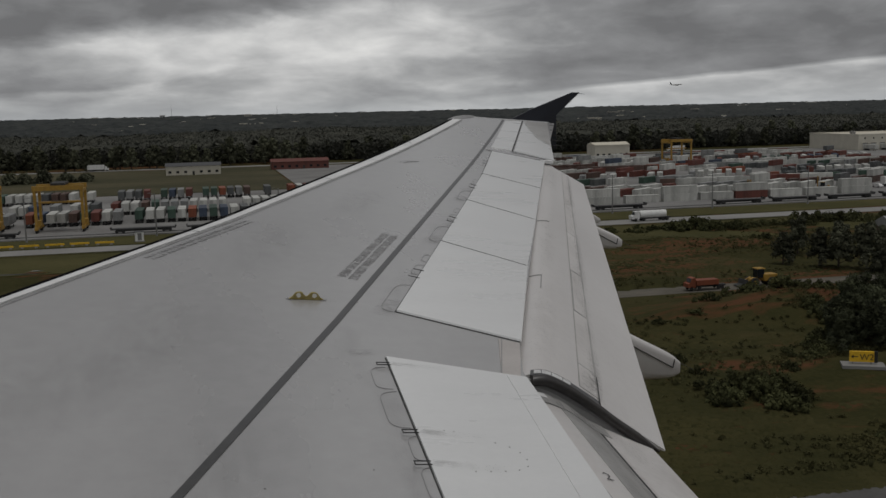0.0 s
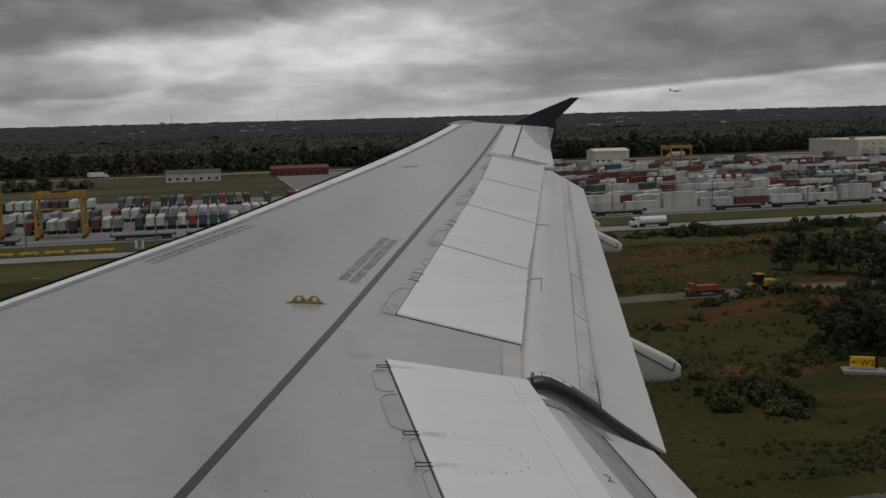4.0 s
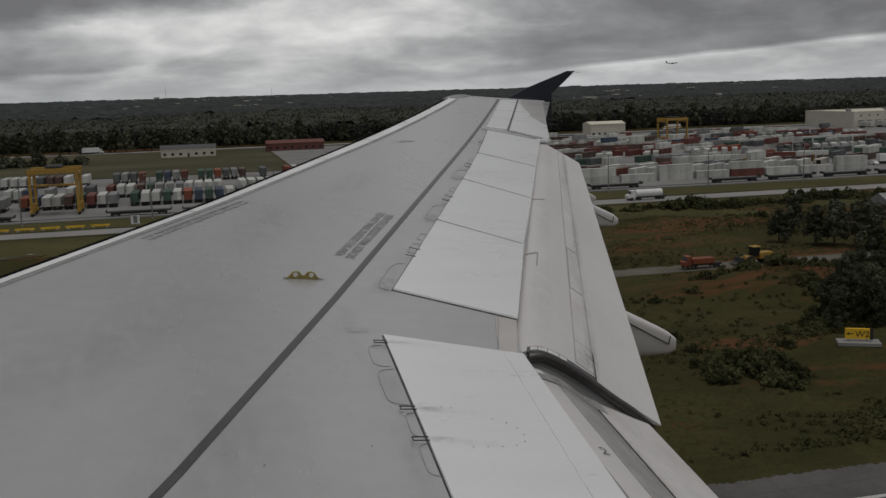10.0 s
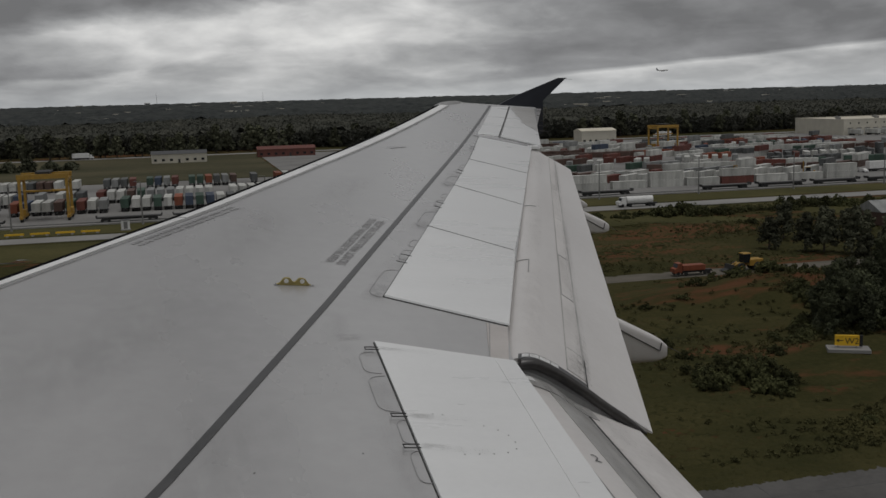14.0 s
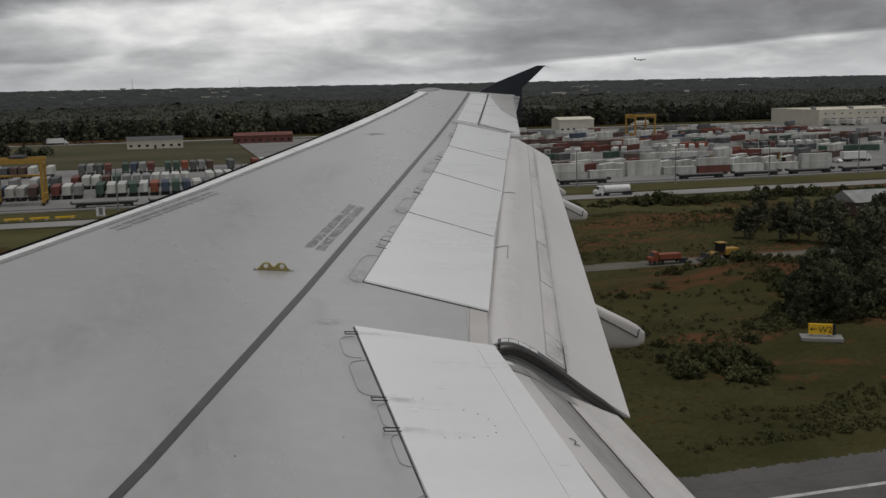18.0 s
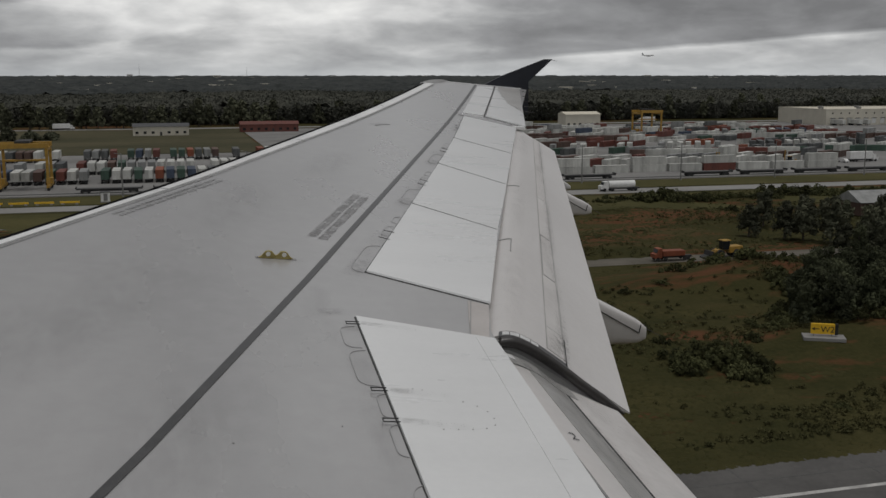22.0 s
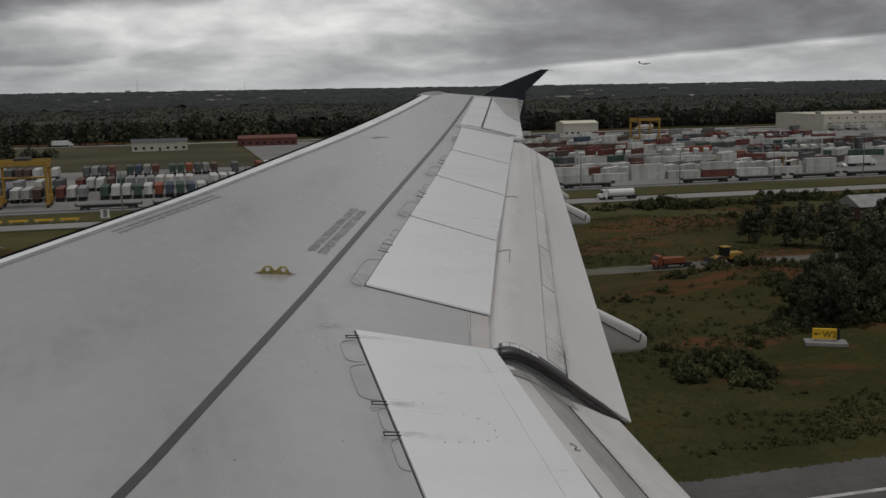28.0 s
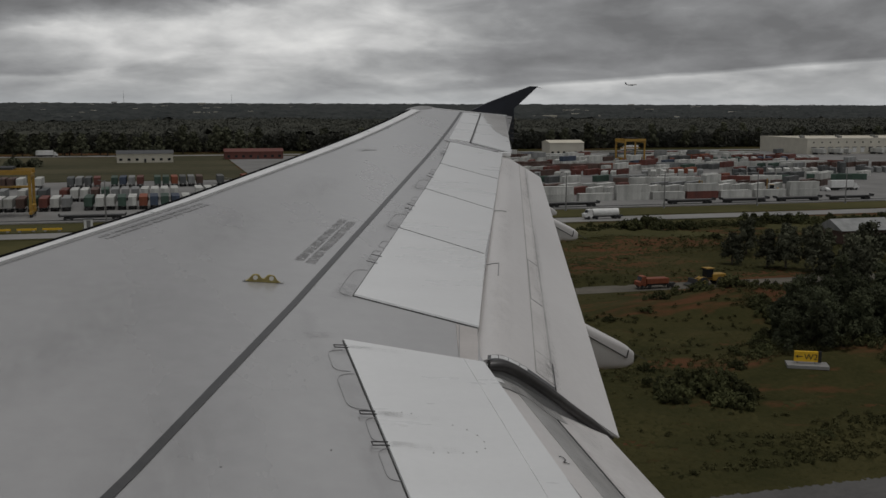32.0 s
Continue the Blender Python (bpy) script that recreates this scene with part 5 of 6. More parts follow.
for k in range(70):     # undergrowth along the edge of the near wood
    y = rng.uniform(109, 138)
    spots.append((y * (0.69 + 0.06 * noise.noise((y * 0.09, 0, 2))) + abs(rng.gauss(0, 3.5)), y, rng.uniform(0.4, 1.0)))
scatter(shrubs, spots)


def weeds():
    """Rank grass of the rough ground: low soft tufts, thicker in drifts."""
    rnd = random.Random(11)
    verts, tris = [], []
    while len(tris) < 120000:
        y = 76 + 171 * rnd.random() ** 1.3
        x = y * rnd.uniform(0.30, 1.0)
        if 157 < y < 169 or (abs(x - 95) < 26 and abs(y - 142) < 14) or (abs(x - 96) < 30 and abs(y - 108) < 12) or noise.noise((x * 0.045, y * 0.06, 5)) + 0.5 * noise.noise((x * 0.2, y * 0.2, 1)) < rnd.uniform(-0.5, 0.45):
            continue
        if len(tris) < 16000:          # ragged verge of the taxiway
            x, y = rnd.uniform(36, 104), 73.6 + abs(rnd.gauss(0, 0.9)) - 0.5 * max(0.0, noise.noise((x * 0.3, 0, 3)))
        z, i, r = land_z(x, y), len(verts), rnd.uniform(0.25, 0.7)
        verts.append((x + rnd.gauss(0, 0.1), y + rnd.gauss(0, 0.1), z + rnd.uniform(0.08, 0.26)))
        for k in range(6):
            q = r * rnd.uniform(0.6, 1.2)
            verts.append((x + q * math.cos(k * 1.047), y + q * math.sin(k * 1.047), z - 0.03))
        tris += [(i, i + 1 + k, i + 1 + (k + 1) % 6) for k in range(6)]
    me = quick_mesh("weeds", verts, tris, WEED)
    me.polygons.foreach_set("use_smooth", [True] * len(me.polygons))
    tagged(new("weeds", me), "rank olive-green weeds and grass", "grass", kind="stuff")


def scrub():
    """Brambles and saplings too many to count: loose heaps of leaf blades, thick in drifts."""
    gen = np.random.default_rng(41)
    rnd = random.Random(17)
    rows = []
    while len(rows) < 4200:
        y = 78 + 178 * rnd.random() ** 1.2
        x = y * rnd.uniform(0.34, 1.02)
        thick = thicket(x, y)
        if abs(y - 163.5) < 4.5 or (70 < x < 90 and 96 < y < 108) or thick < rnd.uniform(-0.12, 0.40):
            continue
        r = rnd.uniform(0.18, 0.42) + 0.55 * max(0.0, thick) * rnd.random()
        rows.append((x, y, land_z(x, y) + r * 0.45, r))
    q = np.array(rows)
    n, k = len(rows), 34
    d = gen.standard_normal((n, k, 3))
    d /= np.linalg.norm(d, axis=2, keepdims=True)
    d[:, :, 2] = np.abs(d[:, :, 2]) * 0.9 - 0.15
    c = q[:, None, :3] + d * (q[:, None, 3:] * gen.uniform(0.4, 1.25, (n, k, 1)))
    v = c[:, :, None, :] + gen.standard_normal((n, k, 3, 3)) * 0.10
    me = quick_mesh("scrub", v.reshape(-1, 3).tolist(), np.arange(n * k * 3).reshape(-1, 3).tolist(), SCRUB)
    tagged(new("scrub", me), "low dark brambles and saplings in drifts", "scrub", kind="stuff")


weeds()
scrub()
trees = [tree(k + 3, 9.0, 3.3, 150, 0.30, "dark green leafy tree at the field's edge", None, 0.10) for k in range(4)]
spots = []
for k in range(44):      # the clump that stands into the field
    spots.append((rng.uniform(118, 190), rng.uniform(150, 200), rng.uniform(0.55, 1.0)))
scatter(trees, spots)

# the young wood that closes the near corner, crown against crown
young = [tree(k + 70, h, w, 330, 0.17, "dark green young tree in a dense wood", COPSE, 0.06) for k, (h, w) in enumerate(((7.0, 2.4), (8.5, 2.6), (6.0, 2.5), (9.5, 2.2), (5.0, 2.2), (7.8, 3.0)))]
spots = []
for k in range(900):
    x, y = rng.uniform(74, 140), rng.uniform(110, 136)
    if x > y * (0.71 + 0.06 * noise.noise((y * 0.09, 0, 2))) + 1.5 and x < y * 0.95 + 8 and all((x - u) ** 2 + (y - v) ** 2 > 7.5 for u, v, w in spots):
        spots.append((x, y, rng.uniform(0.55, 1.05)))
scatter(young, spots)

edge_trees = [tree(k + 31, 15.0, 5.0, 60, 0.75, "tall dark tree at the edge of the woods", None, 0.06) for k in range(5)]
spots = []
for k in range(128):
    x = (-420 + k * 7.5 if k < 66 else 75 + (k - 66) * 14) + rng.uniform(-3, 3)
    y = (700 if x > 60 else 672 + 18 * noise.noise((x * 0.01, 0, 0))) + rng.uniform(-8, 10)
    spots.append((x, y, rng.uniform(0.8, 1.2)))
scatter(edge_trees, spots)

# ragged hedge across the pasture
hedge_trees = [tree(k + 51, h, 4.5, 60, 0.6, "low dark bushy tree in the pasture hedge", None, 0.04) for k, h in enumerate((5.0, 6.5, 4.0))]
spots = []
for k in range(34):
    x = -330 + k * 8.5 + rng.uniform(-3, 3)
    if noise.noise((x * 0.03, 1, 0)) > -0.25:
        spots.append((x, 566 + 0.12 * x + rng.uniform(-5, 5), rng.uniform(0.6, 1.15)))
scatter(hedge_trees, spots)


def woods():
    """The closed canopy that runs to the horizon: a rough sheet of treetops, with loose tufts of foliage on its nearer part and down its edge."""
    def sheet(y0, y1, grow, n, rough, fall, name, mat, label):
        verts, faces, ys = [], [], [y0]
        while ys[-1] < y1:
            ys.append(ys[-1] + max(2.6, (ys[-1] - 500) * grow))
        for y in ys:
            for k in range(n + 1):
                x = y * (-0.75 + 2.0 * k / n)
                h = 10.0 + rough * (2.6 * (1 - 2 * abs(noise.noise((x * 0.07, y * 0.07, 0)))) + 2.0 * noise.random() + 2.5 * noise.noise((x * 0.03, y * 0.02, 4)) + 2.4 * noise.noise((x * 0.3, y * 0.3, 8))) + 3.0 * noise.noise((x * 0.004, y * 0.003, 9))
                verts.append((x + 2.0 * noise.noise((x, y, 2)), y + 1.6 * noise.noise((x, y, 7)), land_z(x, y) + h * (1 - 0.7 * smooth_step(fall, fall + 34, y))))
        for i in range(len(ys) - 1):
            for k in range(n):
                q = i * (n + 1) + k
                faces.append((q, q + 1, q + n + 2, q + n + 1))
        me = bpy.data.meshes.new(name)
        me.from_pydata(verts, [], faces)
        me.materials.append(mat)
        tagged(new(name, me), label, "woods", kind="stuff")
        return np.array(verts)

    sheet(1150.0, 4700.0, 0.014, 420, 1.5, 9999, "far_woods", WOODS, "dark green woods stretching to the horizon")
    tops = sheet(706.0, 1190.0, 0.0, 460, 1.0, 1152, "woods", CANOPY, "dense dark green woods behind the yard")
    gen = np.random.default_rng(23)
    seen = tops[(tops[:, 0] > -0.32 * tops[:, 1]) & (tops[:, 0] < 0.95 * tops[:, 1])]
    near = seen[gen.integers(0, len(seen), 170000)] + np.stack([gen.normal(0, 1.6, 170000), gen.normal(0, 1.4, 170000), gen.uniform(-0.6, 1.5, 170000)], 1)
    n = 70000        # the foliage at the wood's edge, down to the ground
    wall = np.stack([gen.uniform(-230, 665, n), 699 + 9 * gen.random(n), GROUND_Z + 0.4 + 11.5 * gen.random(n) ** 0.8], 1)
    lean = np.array([noise.noise((x * 0.05, 0, 6)) + 0.6 * noise.noise((x * 0.21, 0, 3)) for x in wall[:, 0]])
    wall[:, 1] += 5.0 * lean
    wall[:, 2] += 3.0 * lean * (wall[:, 2] - GROUND_Z) / 11.5
    c = np.concatenate([near, wall])
    v = c[:, None] + gen.standard_normal((len(c), 3, 3)) * gen.uniform(0.35, 0.85, (len(c), 1, 1))
    me = quick_mesh("treetop_foliage", v.reshape(-1, 3).tolist(), np.arange(3 * len(c)).reshape(-1, 3).tolist(), CANOPY)
    tagged(new("treetop_foliage", me), "loose dark foliage of the woods' crowns", "woods", kind="stuff")


woods()


# ---- buildings, vehicles and far things ----
def warehouse(x0, x1, y0, y1, h):
    """A long cream shed with dock doors, roof units and a parapet."""
    ob = tagged(new("warehouse"), "long cream warehouse with a flat pale roof and dock doors", "warehouse")
    z = GROUND_Z + 0.1
    part("wall", box(x0, x1, y0, y1, z, z + h), CREAM, ob)
    part("roof", box(x0 + 0.4, x1 - 0.4, y0 + 0.4, y1 - 0.4, z + h, z + h + 0.25), ROOF_CREAM, ob)
    for a, b, c, d in ((x0 - 0.15, x1 + 0.15, y0 - 0.15, y0 + 0.3), (x0 - 0.15, x1 + 0.15, y1 - 0.3, y1 + 0.15), (x0 - 0.15, x0 + 0.3, y0 + 0.3, y1 - 0.3), (x1 - 0.3, x1 + 0.15, y0 + 0.3, y1 - 0.3)):
        part("parapet", box(a, b, c, d, z + h, z + h + 0.7), CREAM, ob)
    x = x0 + 5
    while x < x1 - 5:
        d = part("dock_door", box(x - 1.5, x + 1.5, y0 - 0.18, y0 - 0.01, z + 1.1, z + 4.4), DARK_STEEL if rng.random() < 0.4 else WHITE_VAN, ob)
        part("dock_shelter", box(x - 1.9, x + 1.9, y0 - 0.5, y0 - 0.19, z + 4.4, z + 4.8), DARK_STEEL, d)
        part("wall_vent", box(x - 0.5, x + 0.5, y0 - 0.12, y0 - 0.005, z + h - 2.6, z + h - 1.6), WINDOW, ob)
        x += 6.5
    for k in range(9):
        a, b = x0 + (x1 - x0) * (k + 0.5) / 9, y0 + (y1 - y0) * (0.3 + 0.4 * (k % 2))
        part("roof_unit", box(a - 1.4, a + 1.4, b - 1, b + 1, z + h + 0.25, z + h + 1.6, 0.1), STEEL, ob)


def shed(x, y, L, W, h, wall, roof, label, name="yard_building", pitch=1.6):
    """A small building with a pitched roof, door and window openings."""
    ob = tagged(new(name), label, "building")
    z = GROUND_Z + 0.1
    part("wall", box(x - L / 2, x + L / 2, y - W / 2, y + W / 2, z, z + h), wall, ob)
    secs = []
    for xx in (x - L / 2 - 0.4, x + L / 2 + 0.4):
        secs.append([Vector((xx, y - W / 2 - 0.5, z + h - 0.05)), Vector((xx, y, z + h + pitch)), Vector((xx, y + W / 2 + 0.5, z + h - 0.05)), Vector((xx, y, z + h - 0.2))])
    part("roof", loft(secs), roof, ob)
    n = max(2, int(L / 4))
    for k in range(n):
        a = x - L / 2 + L * (k + 0.5) / n
        if k == n // 2:
            part("door", box(a - 0.6, a + 0.6, y - W / 2 - 0.08, y - W / 2 - 0.005, z, z + 2.1), DARK_STEEL, ob)
            continue
        w = part("window", box(a - 0.8, a + 0.8, y - W / 2 - 0.07, y - W / 2 - 0.005, z + 1.1, z + 2.4), WINDOW, ob)
        part("sill", box(a - 0.95, a + 0.95, y - W / 2 - 0.16, y - W / 2 - 0.005, z + 1.0, z + 1.1), wall, w)


def truck(x, y, turn, colour, cargo, label, z=None):
    """A lorry: cab with screen, box or tank, wheels."""
    ob = tagged(new("lorry"), label, "lorry")
    c = bmesh.new()
    pts = [(3.9, 0.7), (6.2, 0.7), (6.25, 1.6), (5.5, 1.75), (5.1, 2.8), (3.9, 2.9)]
    lo = [c.verts.new((a, -1.15, b)) for a, b in pts]
    hi = [c.verts.new((a, 1.15, b)) for a, b in pts]
    c.faces.new(lo[::-1]), c.faces.new(hi)
    for k in range(6):
        c.faces.new((lo[k], lo[(k + 1) % 6], hi[(k + 1) % 6], hi[k]))
    cab = part("cab", c, colour, ob)
    part("windscreen", prism([(5.48, -1.0, 1.86), (5.17, -1.0, 2.68), (5.17, 1.0, 2.68), (5.48, 1.0, 1.86)], -0.03, (0.9, 0, 0.35)), WINDOW, cab)
    if cargo == "tank":
        part("tank", tube((-4.5, 0, 1.95), (3.6, 0, 1.95), 1.1, n=20), WHITE_VAN, ob)
    elif cargo == "skip":
        b = box(-3.4, 3.6, -1.2, 1.2, 1.1, 2.3, 0.08)
        part("skip_body", b, colour, ob)
    else:
        part("cargo_box", box(-6.5, 3.6, -1.25, 1.25, 1.1, 3.9, 0.06), WHITE_VAN, ob)
    part("chassis", box(-6.0, 5.8, -0.5, 0.5, 0.6, 1.05), DARK_STEEL, ob)
    for a in (-4.6, -3.4, 2.6, 5.1):
        for s in (-1, 1):
            part("wheel", tube((a, s * 0.8, 0.5), (a, s * 1.15, 0.5), 0.5, n=12), TYRE, ob)
    ob.matrix_basis = pose(x, y, land_z(x, y) + 0.1 if z is None else z, 0, 0, turn)
    return ob


def car(x, y, turn, colour, label):
    ob = tagged(new("car"), label, "car", "cars parked by the yard")
    secs = []
    for yy, k in ((-0.85, 0.0), (-0.78, 1.0), (0.78, 1.0), (0.85, 0.0)):
        prof = [(-2.2, 0.3), (2.2, 0.3), (2.25, 0.7), (1.2, 0.85 + 0.0 * k), (0.6, 0.85 + 0.6 * k), (-1.1, 0.85 + 0.6 * k), (-1.9, 0.9), (-2.25, 0.8)]
        secs.append([Vector((a, yy, b)) for a, b in prof])
    part("body", loft(secs), colour, ob)
    part("window_band", box(-1.05, 0.62, -0.80, 0.80, 0.95, 1.35, 0.03), WINDOW, ob)
    for a in (-1.35, 1.4):
        for s in (-1, 1):
            part("wheel", tube((a, s * 0.65, 0.32), (a, s * 0.88, 0.32), 0.32, n=10), TYRE, ob)
    ob.matrix_basis = pose(x, y, GROUND_Z + 0.1, 0, 0, turn)
    return ob


def forklift(x, y, turn):
    """A dark container handler: body with cab, tall mast, forks and wheels."""
    ob = tagged(new("forklift"), "dark forklift truck with a tall yellow mast in the yard", "forklift", "forklifts in the yard")
    part("body", box(-2.2, 1.2, -1.0, 1.0, 0.6, 1.6, 0.12), DARK_STEEL, ob)
    part("counterweight", box(-2.8, -2.2, -0.95, 0.95, 0.6, 1.9, 0.15), CRANE_YELLOW, ob)
    cab = part("cab", box(-1.2, 0.4, -0.7, 0.7, 1.6, 2.9, 0.08), WINDOW, ob)
    part("cab_roof", box(-1.3, 0.5, -0.8, 0.8, 2.9, 3.0, 0.03), CRANE_YELLOW, cab)
    for q in (-0.6, 0.6):
        part("mast_rail", box(1.3, 1.55, q - 0.12, q + 0.12, 0.2, 5.2), CRANE_YELLOW, ob)
        part("fork", box(1.55, 3.4, q - 0.1, q + 0.1, 0.2, 0.32), DARK_STEEL, ob)
    part("mast_crossbar", box(1.32, 1.5, -0.5, 0.5, 4.8, 5.0), CRANE_YELLOW, ob)
    for a in (-1.7, 0.8):
        for q in (-1, 1):
            part("wheel", tube((a, q * 0.75, 0.6), (a, q * 1.15, 0.6), 0.6, n=12), TYRE, ob)
    ob.matrix_basis = pose(x, y, GROUND_Z + 0.1, 0, 0, turn)
    return ob


def wheel_loader(x, y, turn):
    """A yellow loading shovel: rear engine body, cab, front frame, arms and bucket on big wheels."""
    ob = tagged(new("wheel_loader"), "yellow wheel loader standing on the dirt track", "wheel loader")
    part("engine_body", box(-3.2, -0.3, -0.95, 0.95, 0.9, 2.1, 0.15), CRANE_YELLOW, ob)
    cab = part("cab", box(-0.5, 0.9, -0.75, 0.75, 1.5, 3.1, 0.1), WINDOW, ob)
    part("cab_roof", box(-0.65, 1.0, -0.85, 0.85, 3.1, 3.25, 0.05), CRANE_YELLOW, cab)
    part("front_frame", box(0.9, 2.3, -0.6, 0.6, 0.8, 1.5, 0.1), CRANE_YELLOW, ob)
    for q in (-0.5, 0.5):
        part("lift_arm", tube((1.6, q, 1.6), (3.5, q, 0.8), 0.14, 0.12, 8), CRANE_YELLOW, ob)
    bucket = [(3.3, 0.25), (4.6, 0.15), (4.7, 0.25), (3.7, 0.6), (3.5, 1.4), (3.3, 1.4)]
    part("bucket", prism([(a, -1.3, b) for a, b in bucket], -2.6, (0, 1, 0)), DARK_STEEL, ob, "dark worn bucket")
    for a in (-1.9, 1.6):
        for q in (-1, 1):
            w = part("wheel", tube((a, q * 0.7, 0.8), (a, q * 1.2, 0.8), 0.8, n=16), TYRE, ob)
            part("rim", tube((a, q * 1.2, 0.8), (a, q * 1.22, 0.8), 0.4, n=12), CRANE_YELLOW, w)
    ob.matrix_basis = pose(x, y, land_z(x, y) + 0.06, 0, 0, turn)


def airfield_sign(x, y, turn, words):
    """A yellow taxiway sign on two legs and a concrete pad."""
    ob = tagged(new("taxiway_sign"), "yellow taxiway sign with black lettering on a concrete pad", "sign")
    part("pad", box(-1.9, 1.9, -0.9, 0.9, -0.25, 0.08, 0.03), CONCRETE, ob)
    face = part("sign_box", box(-1.2, 0.95, -0.14, 0.14, 0.28, 1.28, 0.03), SIGN_YELLOW, ob)
    part("end_box", box(0.955, 1.25, -0.16, 0.16, 0.24, 1.32, 0.03), SIGN_BLACK, ob)
    for a in (-0.9, 0.7):
        part("leg", tube((a, 0, 0.08), (a, 0, 0.28), 0.05), STEEL, ob)
    cu = bpy.data.curves.new("sign_text", "FONT")
    cu.body, cu.size, cu.extrude, cu.align_x = words, 0.82, 0.004, "CENTER"
    tmp = new("sign_text_curve", cu)
    me = bpy.data.meshes.new_from_object(tmp.evaluated_get(bpy.context.evaluated_depsgraph_get()))
    bpy.data.objects.remove(tmp)
    me.materials.clear()
    me.materials.append(SIGN_BLACK)
    t = new("sign_text", me)
    t.parent = face
    t.matrix_basis = pose(0.3, -0.15, 0.48, 90)
    arrow = bmesh.new()
    box_into(arrow, -0.95, -0.45, -0.15, -0.145, 0.74, 0.82)
    vs = [arrow.verts.new(q) for q in ((-1.1, -0.15, 0.78), (-0.85, -0.15, 0.95), (-0.85, -0.15, 0.61))]
    arrow.faces.new(vs)
    part("arrow", arrow, SIGN_BLACK, face)
    ob.matrix_basis = pose(x, y, land_z(x, y) + 0.05, 0, 0, turn) @ Matrix.Scale(1.3, 4)


def barrier():
    """A low yellow road barrier on two concrete feet."""
    ob = tagged(new("road_barrier"), "low yellow barrier beside the concrete road", "barrier", "barriers along the road")
    part("rail", box(-2.4, 2.4, -0.12, 0.12, 0.45, 0.95, 0.04), SIGN_YELLOW, ob)
    for a in (-1.7, 1.7):
        part("foot", box(a - 0.35, a + 0.35, -0.4, 0.4, 0.0, 0.45, 0.05), CONCRETE, ob)
    return ob


def cabinet(x, y):
    ob = tagged(new("equipment_cabinet"), "white equipment cabinet on a plinth beside the road", "cabinet")
    part("plinth", box(-1.3, 1.3, -1.0, 1.0, 0.0, 0.3, 0.03), CONCRETE, ob)
    body = part("body", box(-1.1, 1.1, -0.8, 0.8, 0.3, 2.7, 0.05), WHITE_VAN, ob)
    part("door", box(-0.5, 0.5, -0.85, -0.81, 0.5, 2.4, 0.01), STEEL, body)
    part("roof", box(-1.25, 1.25, -0.95, 0.95, 2.7, 2.85, 0.03), ROOF_DARK, ob)
    ob.matrix_basis = pose(x, y, land_z(x, y), 0, 0, 8)


AIRLINER = (1340, 2690, 58)


def aeroplane(place, turn):
    """A far airliner on its own approach."""
    ob = tagged(new("airliner"), "distant white airliner with a dark tail, flying low", "aeroplane")
    secs = []
    for k in range(21):
        f = k / 20
        r = 1.95 * (min(1, (f / 0.10)) ** 0.5 if f < 0.10 else (1 if f < 0.68 else max(0.12, 1 - (f - 0.68) / 0.34)))
        zc = 0.0 if f < 0.68 else 1.5 * (f - 0.68) / 0.32
        secs.append([Vector((-18 + 36 * f, max(r, 0.1) * math.cos(a), zc + max(r, 0.1) * math.sin(a))) for a in (j * math.tau / 14 for j in range(14))])
    part("fuselage", loft(secs), WHITE_VAN, ob, smooth=True)
    for s in (-1, 1):
        part("wing", prism([(-4, s * 1.8, -0.9), (2.5, s * 1.8, -0.9), (6.6, s * 17, 0.7), (4.9, s * 17, 0.7)], 0.4), WING_GREY, ob)
        part("engine", tube((-4.5, s * 5.8, -2.0), (-0.8, s * 5.8, -2.0), 1.1, 0.8, 12), NAVY, ob)
        part("tailplane", prism([(13, s * 0.5, 1.6), (16.5, s * 0.5, 1.6), (18, s * 6, 2.0), (16.6, s * 6, 2.0)], 0.2), WING_GREY, ob)
        part("main_gear", tube((1.5, s * 3.6, -1.0), (1.5, s * 3.6, -3.3), 0.3), DARK_STEEL, ob)
    part("fin", prism([(11.5, -0.15, 1.6), (16.8, -0.15, 1.9), (18.4, -0.15, 8.0), (16.0, -0.15, 8.0)], 0.3, (0, -1, 0)), NAVY, ob)
    ob.matrix_basis = Matrix.Translation(place) @ pose(0, 0, 0, 0, 3, turn)


def far_building(a, d, L, h, wall):
    """A pale block that shows above the far woods."""
    x, y = d * math.sin(radians(a)), d * math.cos(radians(a))
    ob = tagged(new("far_building"), "distant pale building among the woods", "building", "buildings among the far woods")
    part("wall", box(-L / 2, L / 2, -9, 9, -6, h), wall, ob)
    part("roof", box(-L / 2 - 0.5, L / 2 + 0.5, -9.5, 9.5, h, h + 0.8), ROOF_CREAM, ob)
    part("window_strip", box(-L / 2 + 2, L / 2 - 2, -9.15, -9.02, h * 0.55, h * 0.75), WINDOW, ob)
    ob.matrix_basis = pose(x, y, land_z(x, y) + 8.5, 0, 0, -a + rng.uniform(-12, 12))


def mast(a, d, h):
    ob = tagged(new("radio_mast"), "thin distant radio mast above the woods", "mast")
    for k in range(6):
        part("mast_section", tube((0, 0, h * k / 6), (0, 0, h * (k + 1) / 6), 0.9 - 0.1 * k, 0.8 - 0.1 * k, 5), STEEL, ob)
    x, y = d * math.sin(radians(a)), d * math.cos(radians(a))
    ob.matrix_basis = pose(x, y, land_z(x, y))


def pond():
    water = bpy.data.materials.new("still_water")
    water.use_nodes = True
    b = water.node_tree.nodes["Principled BSDF"]
    b.inputs["Base Color"].default_value = (0.035, 0.038, 0.035, 1)
    b.inputs["Roughness"].default_value = 0.06
    o = blot("pond", -62, 232, 30, 9, water, "still grey pond in the grass", 0.12)
    tagged(o, category="water")


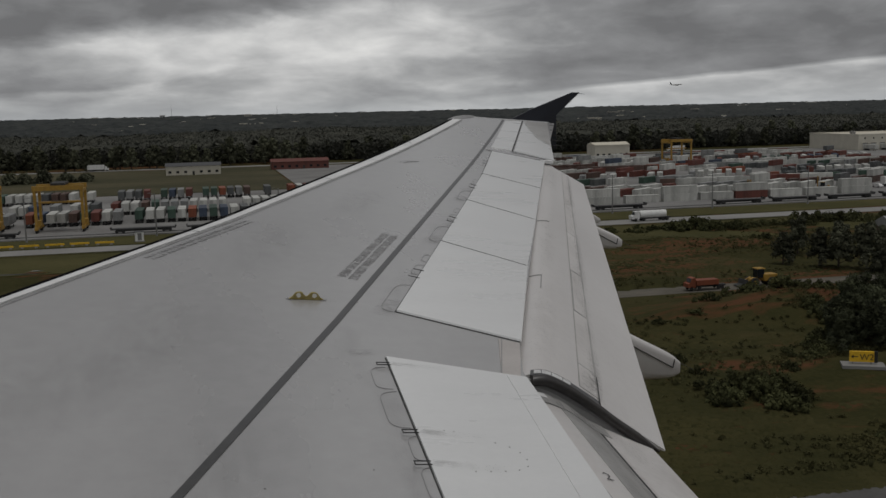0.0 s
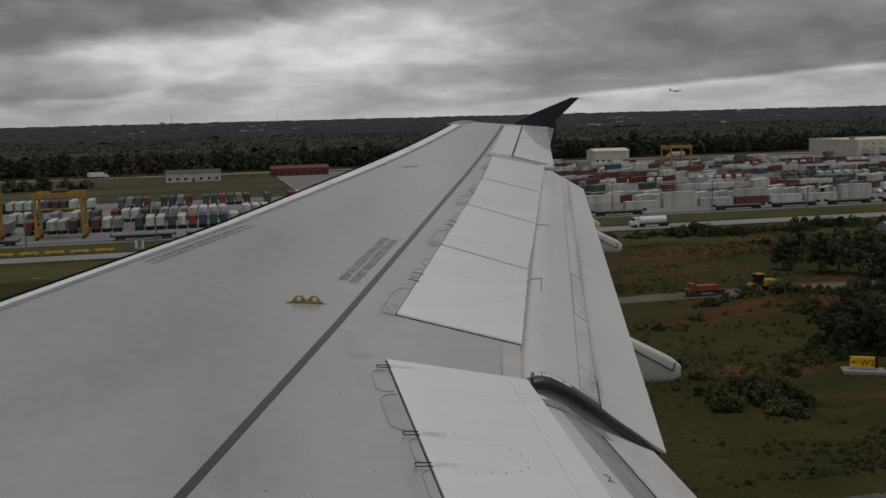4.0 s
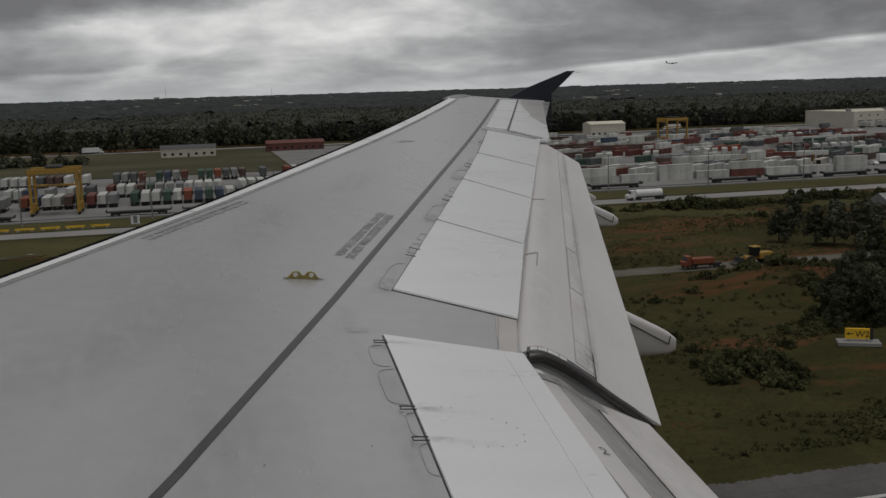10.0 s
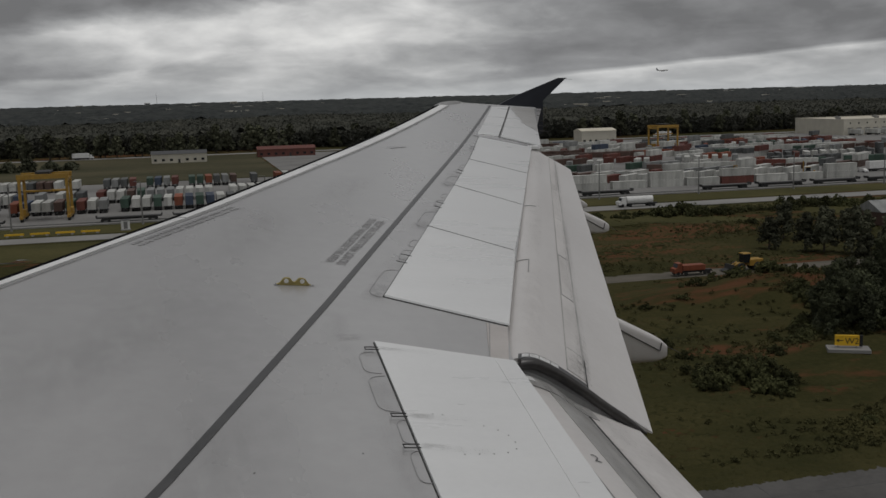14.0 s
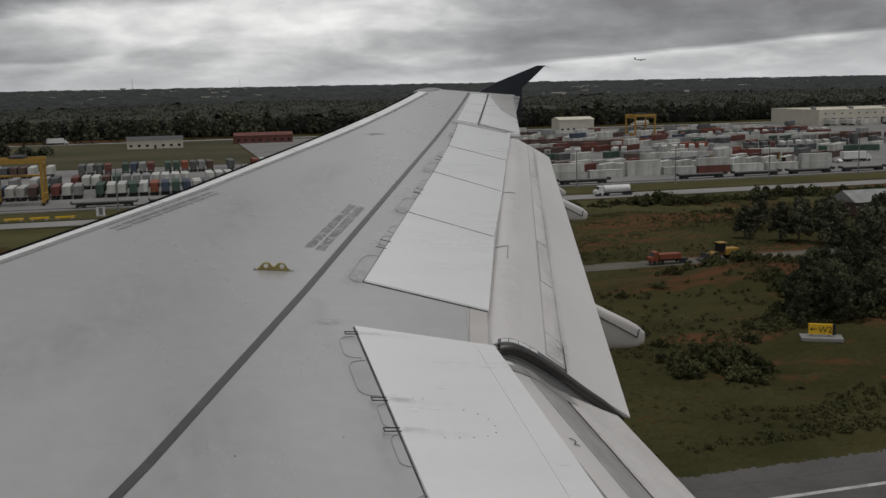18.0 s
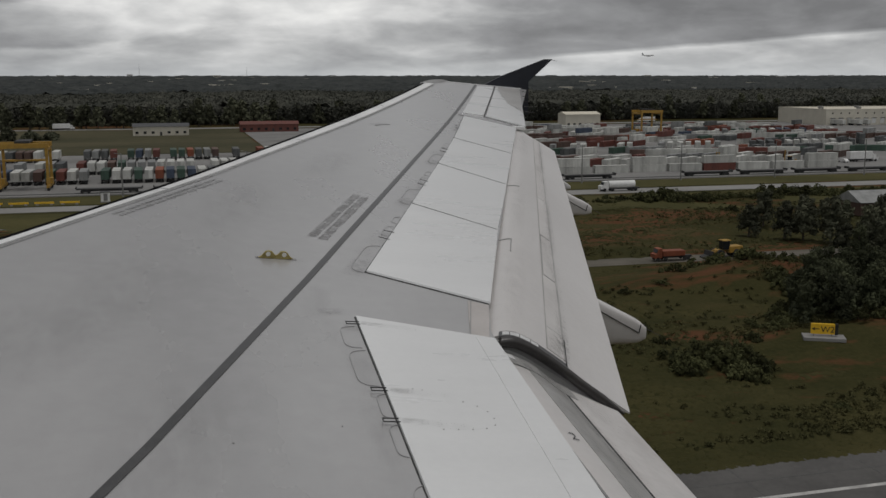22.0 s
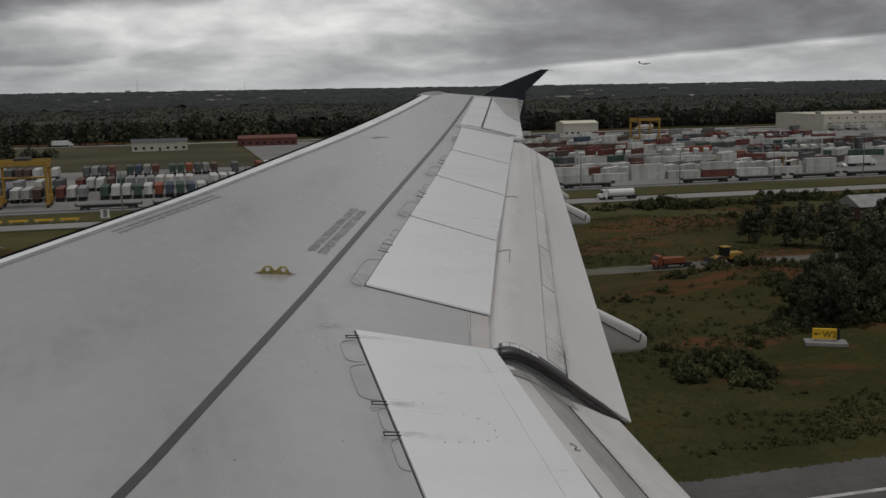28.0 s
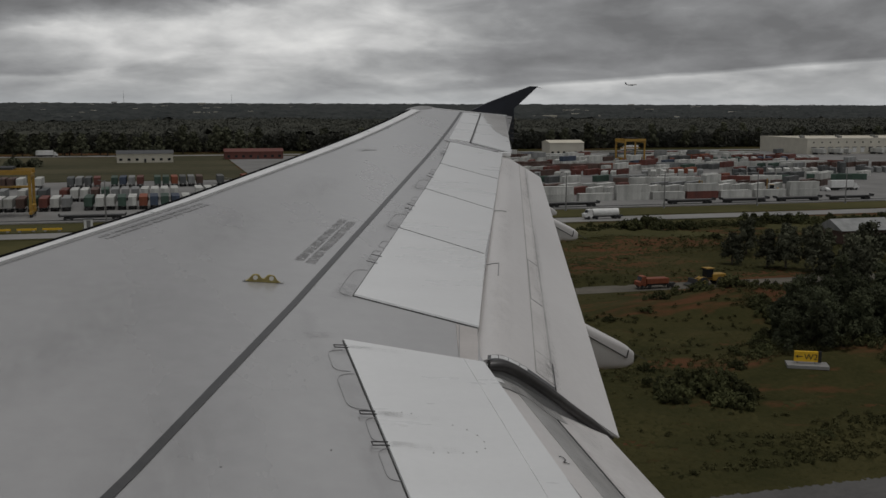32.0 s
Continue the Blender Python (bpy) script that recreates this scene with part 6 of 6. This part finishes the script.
warehouse(425, 560, 585, 640, 10.0)
for k, x in enumerate((430, 443, 449.5, 476, 482, 495, 521, 527)):
    b = trailer(0) if k == 0 else copy_thing(b, pose(x, 578.5, GROUND_Z + 0.1, 0, 0, -90))
    b.matrix_basis = pose(x, 578.5, GROUND_Z + 0.1, 0, 0, -90)
shed(-2, 590, 30, 14, 5, CREAM, ROOF_DARK, "low cream yard building with a dark roof")
shed(262, 618, 24, 14, 8, CREAM, ROOF_CREAM, "buff yard office building")
shed(60, 612, 34, 12, 4.5, HULLS[2], HULLS[2], "red-roofed shed at the back of the yard")
shed(205, 628, 18, 10, 4.5, CREAM, ROOF_DARK, "small cream building with a dark roof")
truck(330, 658, 180, WHITE_VAN, "box", "white box lorry on the road behind the yard", GROUND_Z + 0.12)
truck(455, 658, 180, WHITE_VAN, "box", "white box lorry on the road behind the yard", GROUND_Z + 0.12)
truck(212, 658, 0, WHITE_VAN, "box", "white box lorry on the road behind the yard", GROUND_Z + 0.12)
truck(-60, 658, 0, WHITE_VAN, "box", "white box lorry on the road behind the yard", GROUND_Z + 0.12)
truck(128, 267, 180, WHITE_VAN, "tank", "white tank lorry on the concrete road", GROUND_Z + 0.10)
dumper = truck(90, 163, 180, HULLS[3], "skip", "dull orange dump truck on the dirt track", GROUND_Z + 0.15)
dumper.scale = (0.62, 0.8, 0.8)
truck(262, 335, 0, WHITE_VAN, "box", "white box lorry in the yard", GROUND_Z + 0.10)
for k, (x, y) in enumerate(((236, 333), (241, 333), (247, 333.5), (252, 333), (300, 352), (304, 352), (310, 352))):
    car(x, y, 90 + rng.uniform(-4, 4), (WHITE_VAN, HULLS[7], HULLS[2], WHITE_VAN, HULLS[6], HULLS[1], WHITE_VAN)[k], ("white", "dark grey", "red", "white", "blue", "grey", "white")[k] + " car parked in the yard")
paints = ((WHITE_VAN, "white"), (HULLS[7], "dark grey"), (HULLS[1], "silver grey"), (HULLS[2], "dark red"), (HULLS[6], "dark blue"))
first = {}
for k in range(30):      # staff cars in two rows at the end of the yard
    m = pose(318 + 3.1 * (k % 15) + rng.uniform(-0.2, 0.2), 326 + 16 * (k // 15) + rng.uniform(-0.4, 0.4), GROUND_Z + 0.1, 0, 0, 90 + rng.uniform(-3, 3))
    paint, word = rng.choice(paints)
    if rng.random() < 0.18:
        continue
    if word in first:
        copy_thing(first[word], m)
    else:
        first[word] = car(0, 0, 0, paint, word + " car parked in the yard")
        first[word].matrix_basis = m
lifter = forklift(196, 331, 30)
copy_thing(lifter, pose(228, 333, GROUND_Z + 0.1, 0, 0, 140))
copy_thing(lifter, pose(20, 322, GROUND_Z + 0.1, 0, 0, 250))
wheel_loader(101, 163.5, 185)
first = barrier()
first.matrix_basis = pose(-66, 276, land_z(-66, 276))
for k in range(1, 26):
    if k not in (8, 9, 17):
        copy_thing(first, pose(-66 + 6.2 * k, 276 + rng.uniform(-0.15, 0.15), land_z(-66 + 6.2 * k, 276), 0, 0, rng.uniform(-3, 3)))
cabinet(-14, 279)
cabinet(38, 281)
airfield_sign(80, 105, -27, "W2")
aeroplane(AIRLINER, 172)
for a, d, L, h in ((-5.5, 4300, 60, 10), (-4.2, 4200, 90, 8), (-2.0, 3900, 45, 14), (0.5, 4400, 70, 8), (2.6, 3600, 55, 12), (4.0, 4300, 40, 8), (6.5, 4500, 110, 7), (9.0, 3900, 50, 9),
                   (14.0, 4300, 70, 8), (26.5, 4400, 60, 10), (30.0, 3200, 60, 8), (33.5, 3700, 75, 8), (36.0, 4400, 50, 10), (23.0, 4200, 40, 9)):
    far_building(a, d, L * 0.45, h, WHITE_VAN if rng.random() < 0.6 else CREAM)
for a, d, L in ((-3.5, 1750, 26), (-1.0, 2300, 34), (1.8, 1500, 18), (3.4, 2600, 42), (5.2, 1900, 22), (7.6, 2900, 30), (23.5, 1700, 24), (27.5, 2500, 40), (29.0, 1450, 16), (32.0, 2100, 34), (35.0, 2700, 46)):
    far_building(a, d, L * 0.5, 6.5, WHITE_VAN if rng.random() < 0.7 else CREAM)
far = random.Random(29)
for k in range(30):      # groups of pale roofs that break the canopy
    a, d = far.choice((far.uniform(-9, 12), far.uniform(-9, 8), far.uniform(20, 38))), far.uniform(1250, 3900)
    for j in range(far.choice((1, 1, 2, 3))):
        far_building(a + j * far.uniform(0.5, 0.9) * 1500 / d, d + far.uniform(-40, 40), far.uniform(7, 19), far.uniform(3.0, 7.5), far.choice((WHITE_VAN, CREAM, HULLS[1])))
shed(168, 208, 15, 9, 3.2, HULLS[5], HULLS[1], "low brick house with a pale grey roof among trees", "house", 2.4)
mast(-1.5, 4000, 62)
mast(4.2, 4400, 55)
pond()
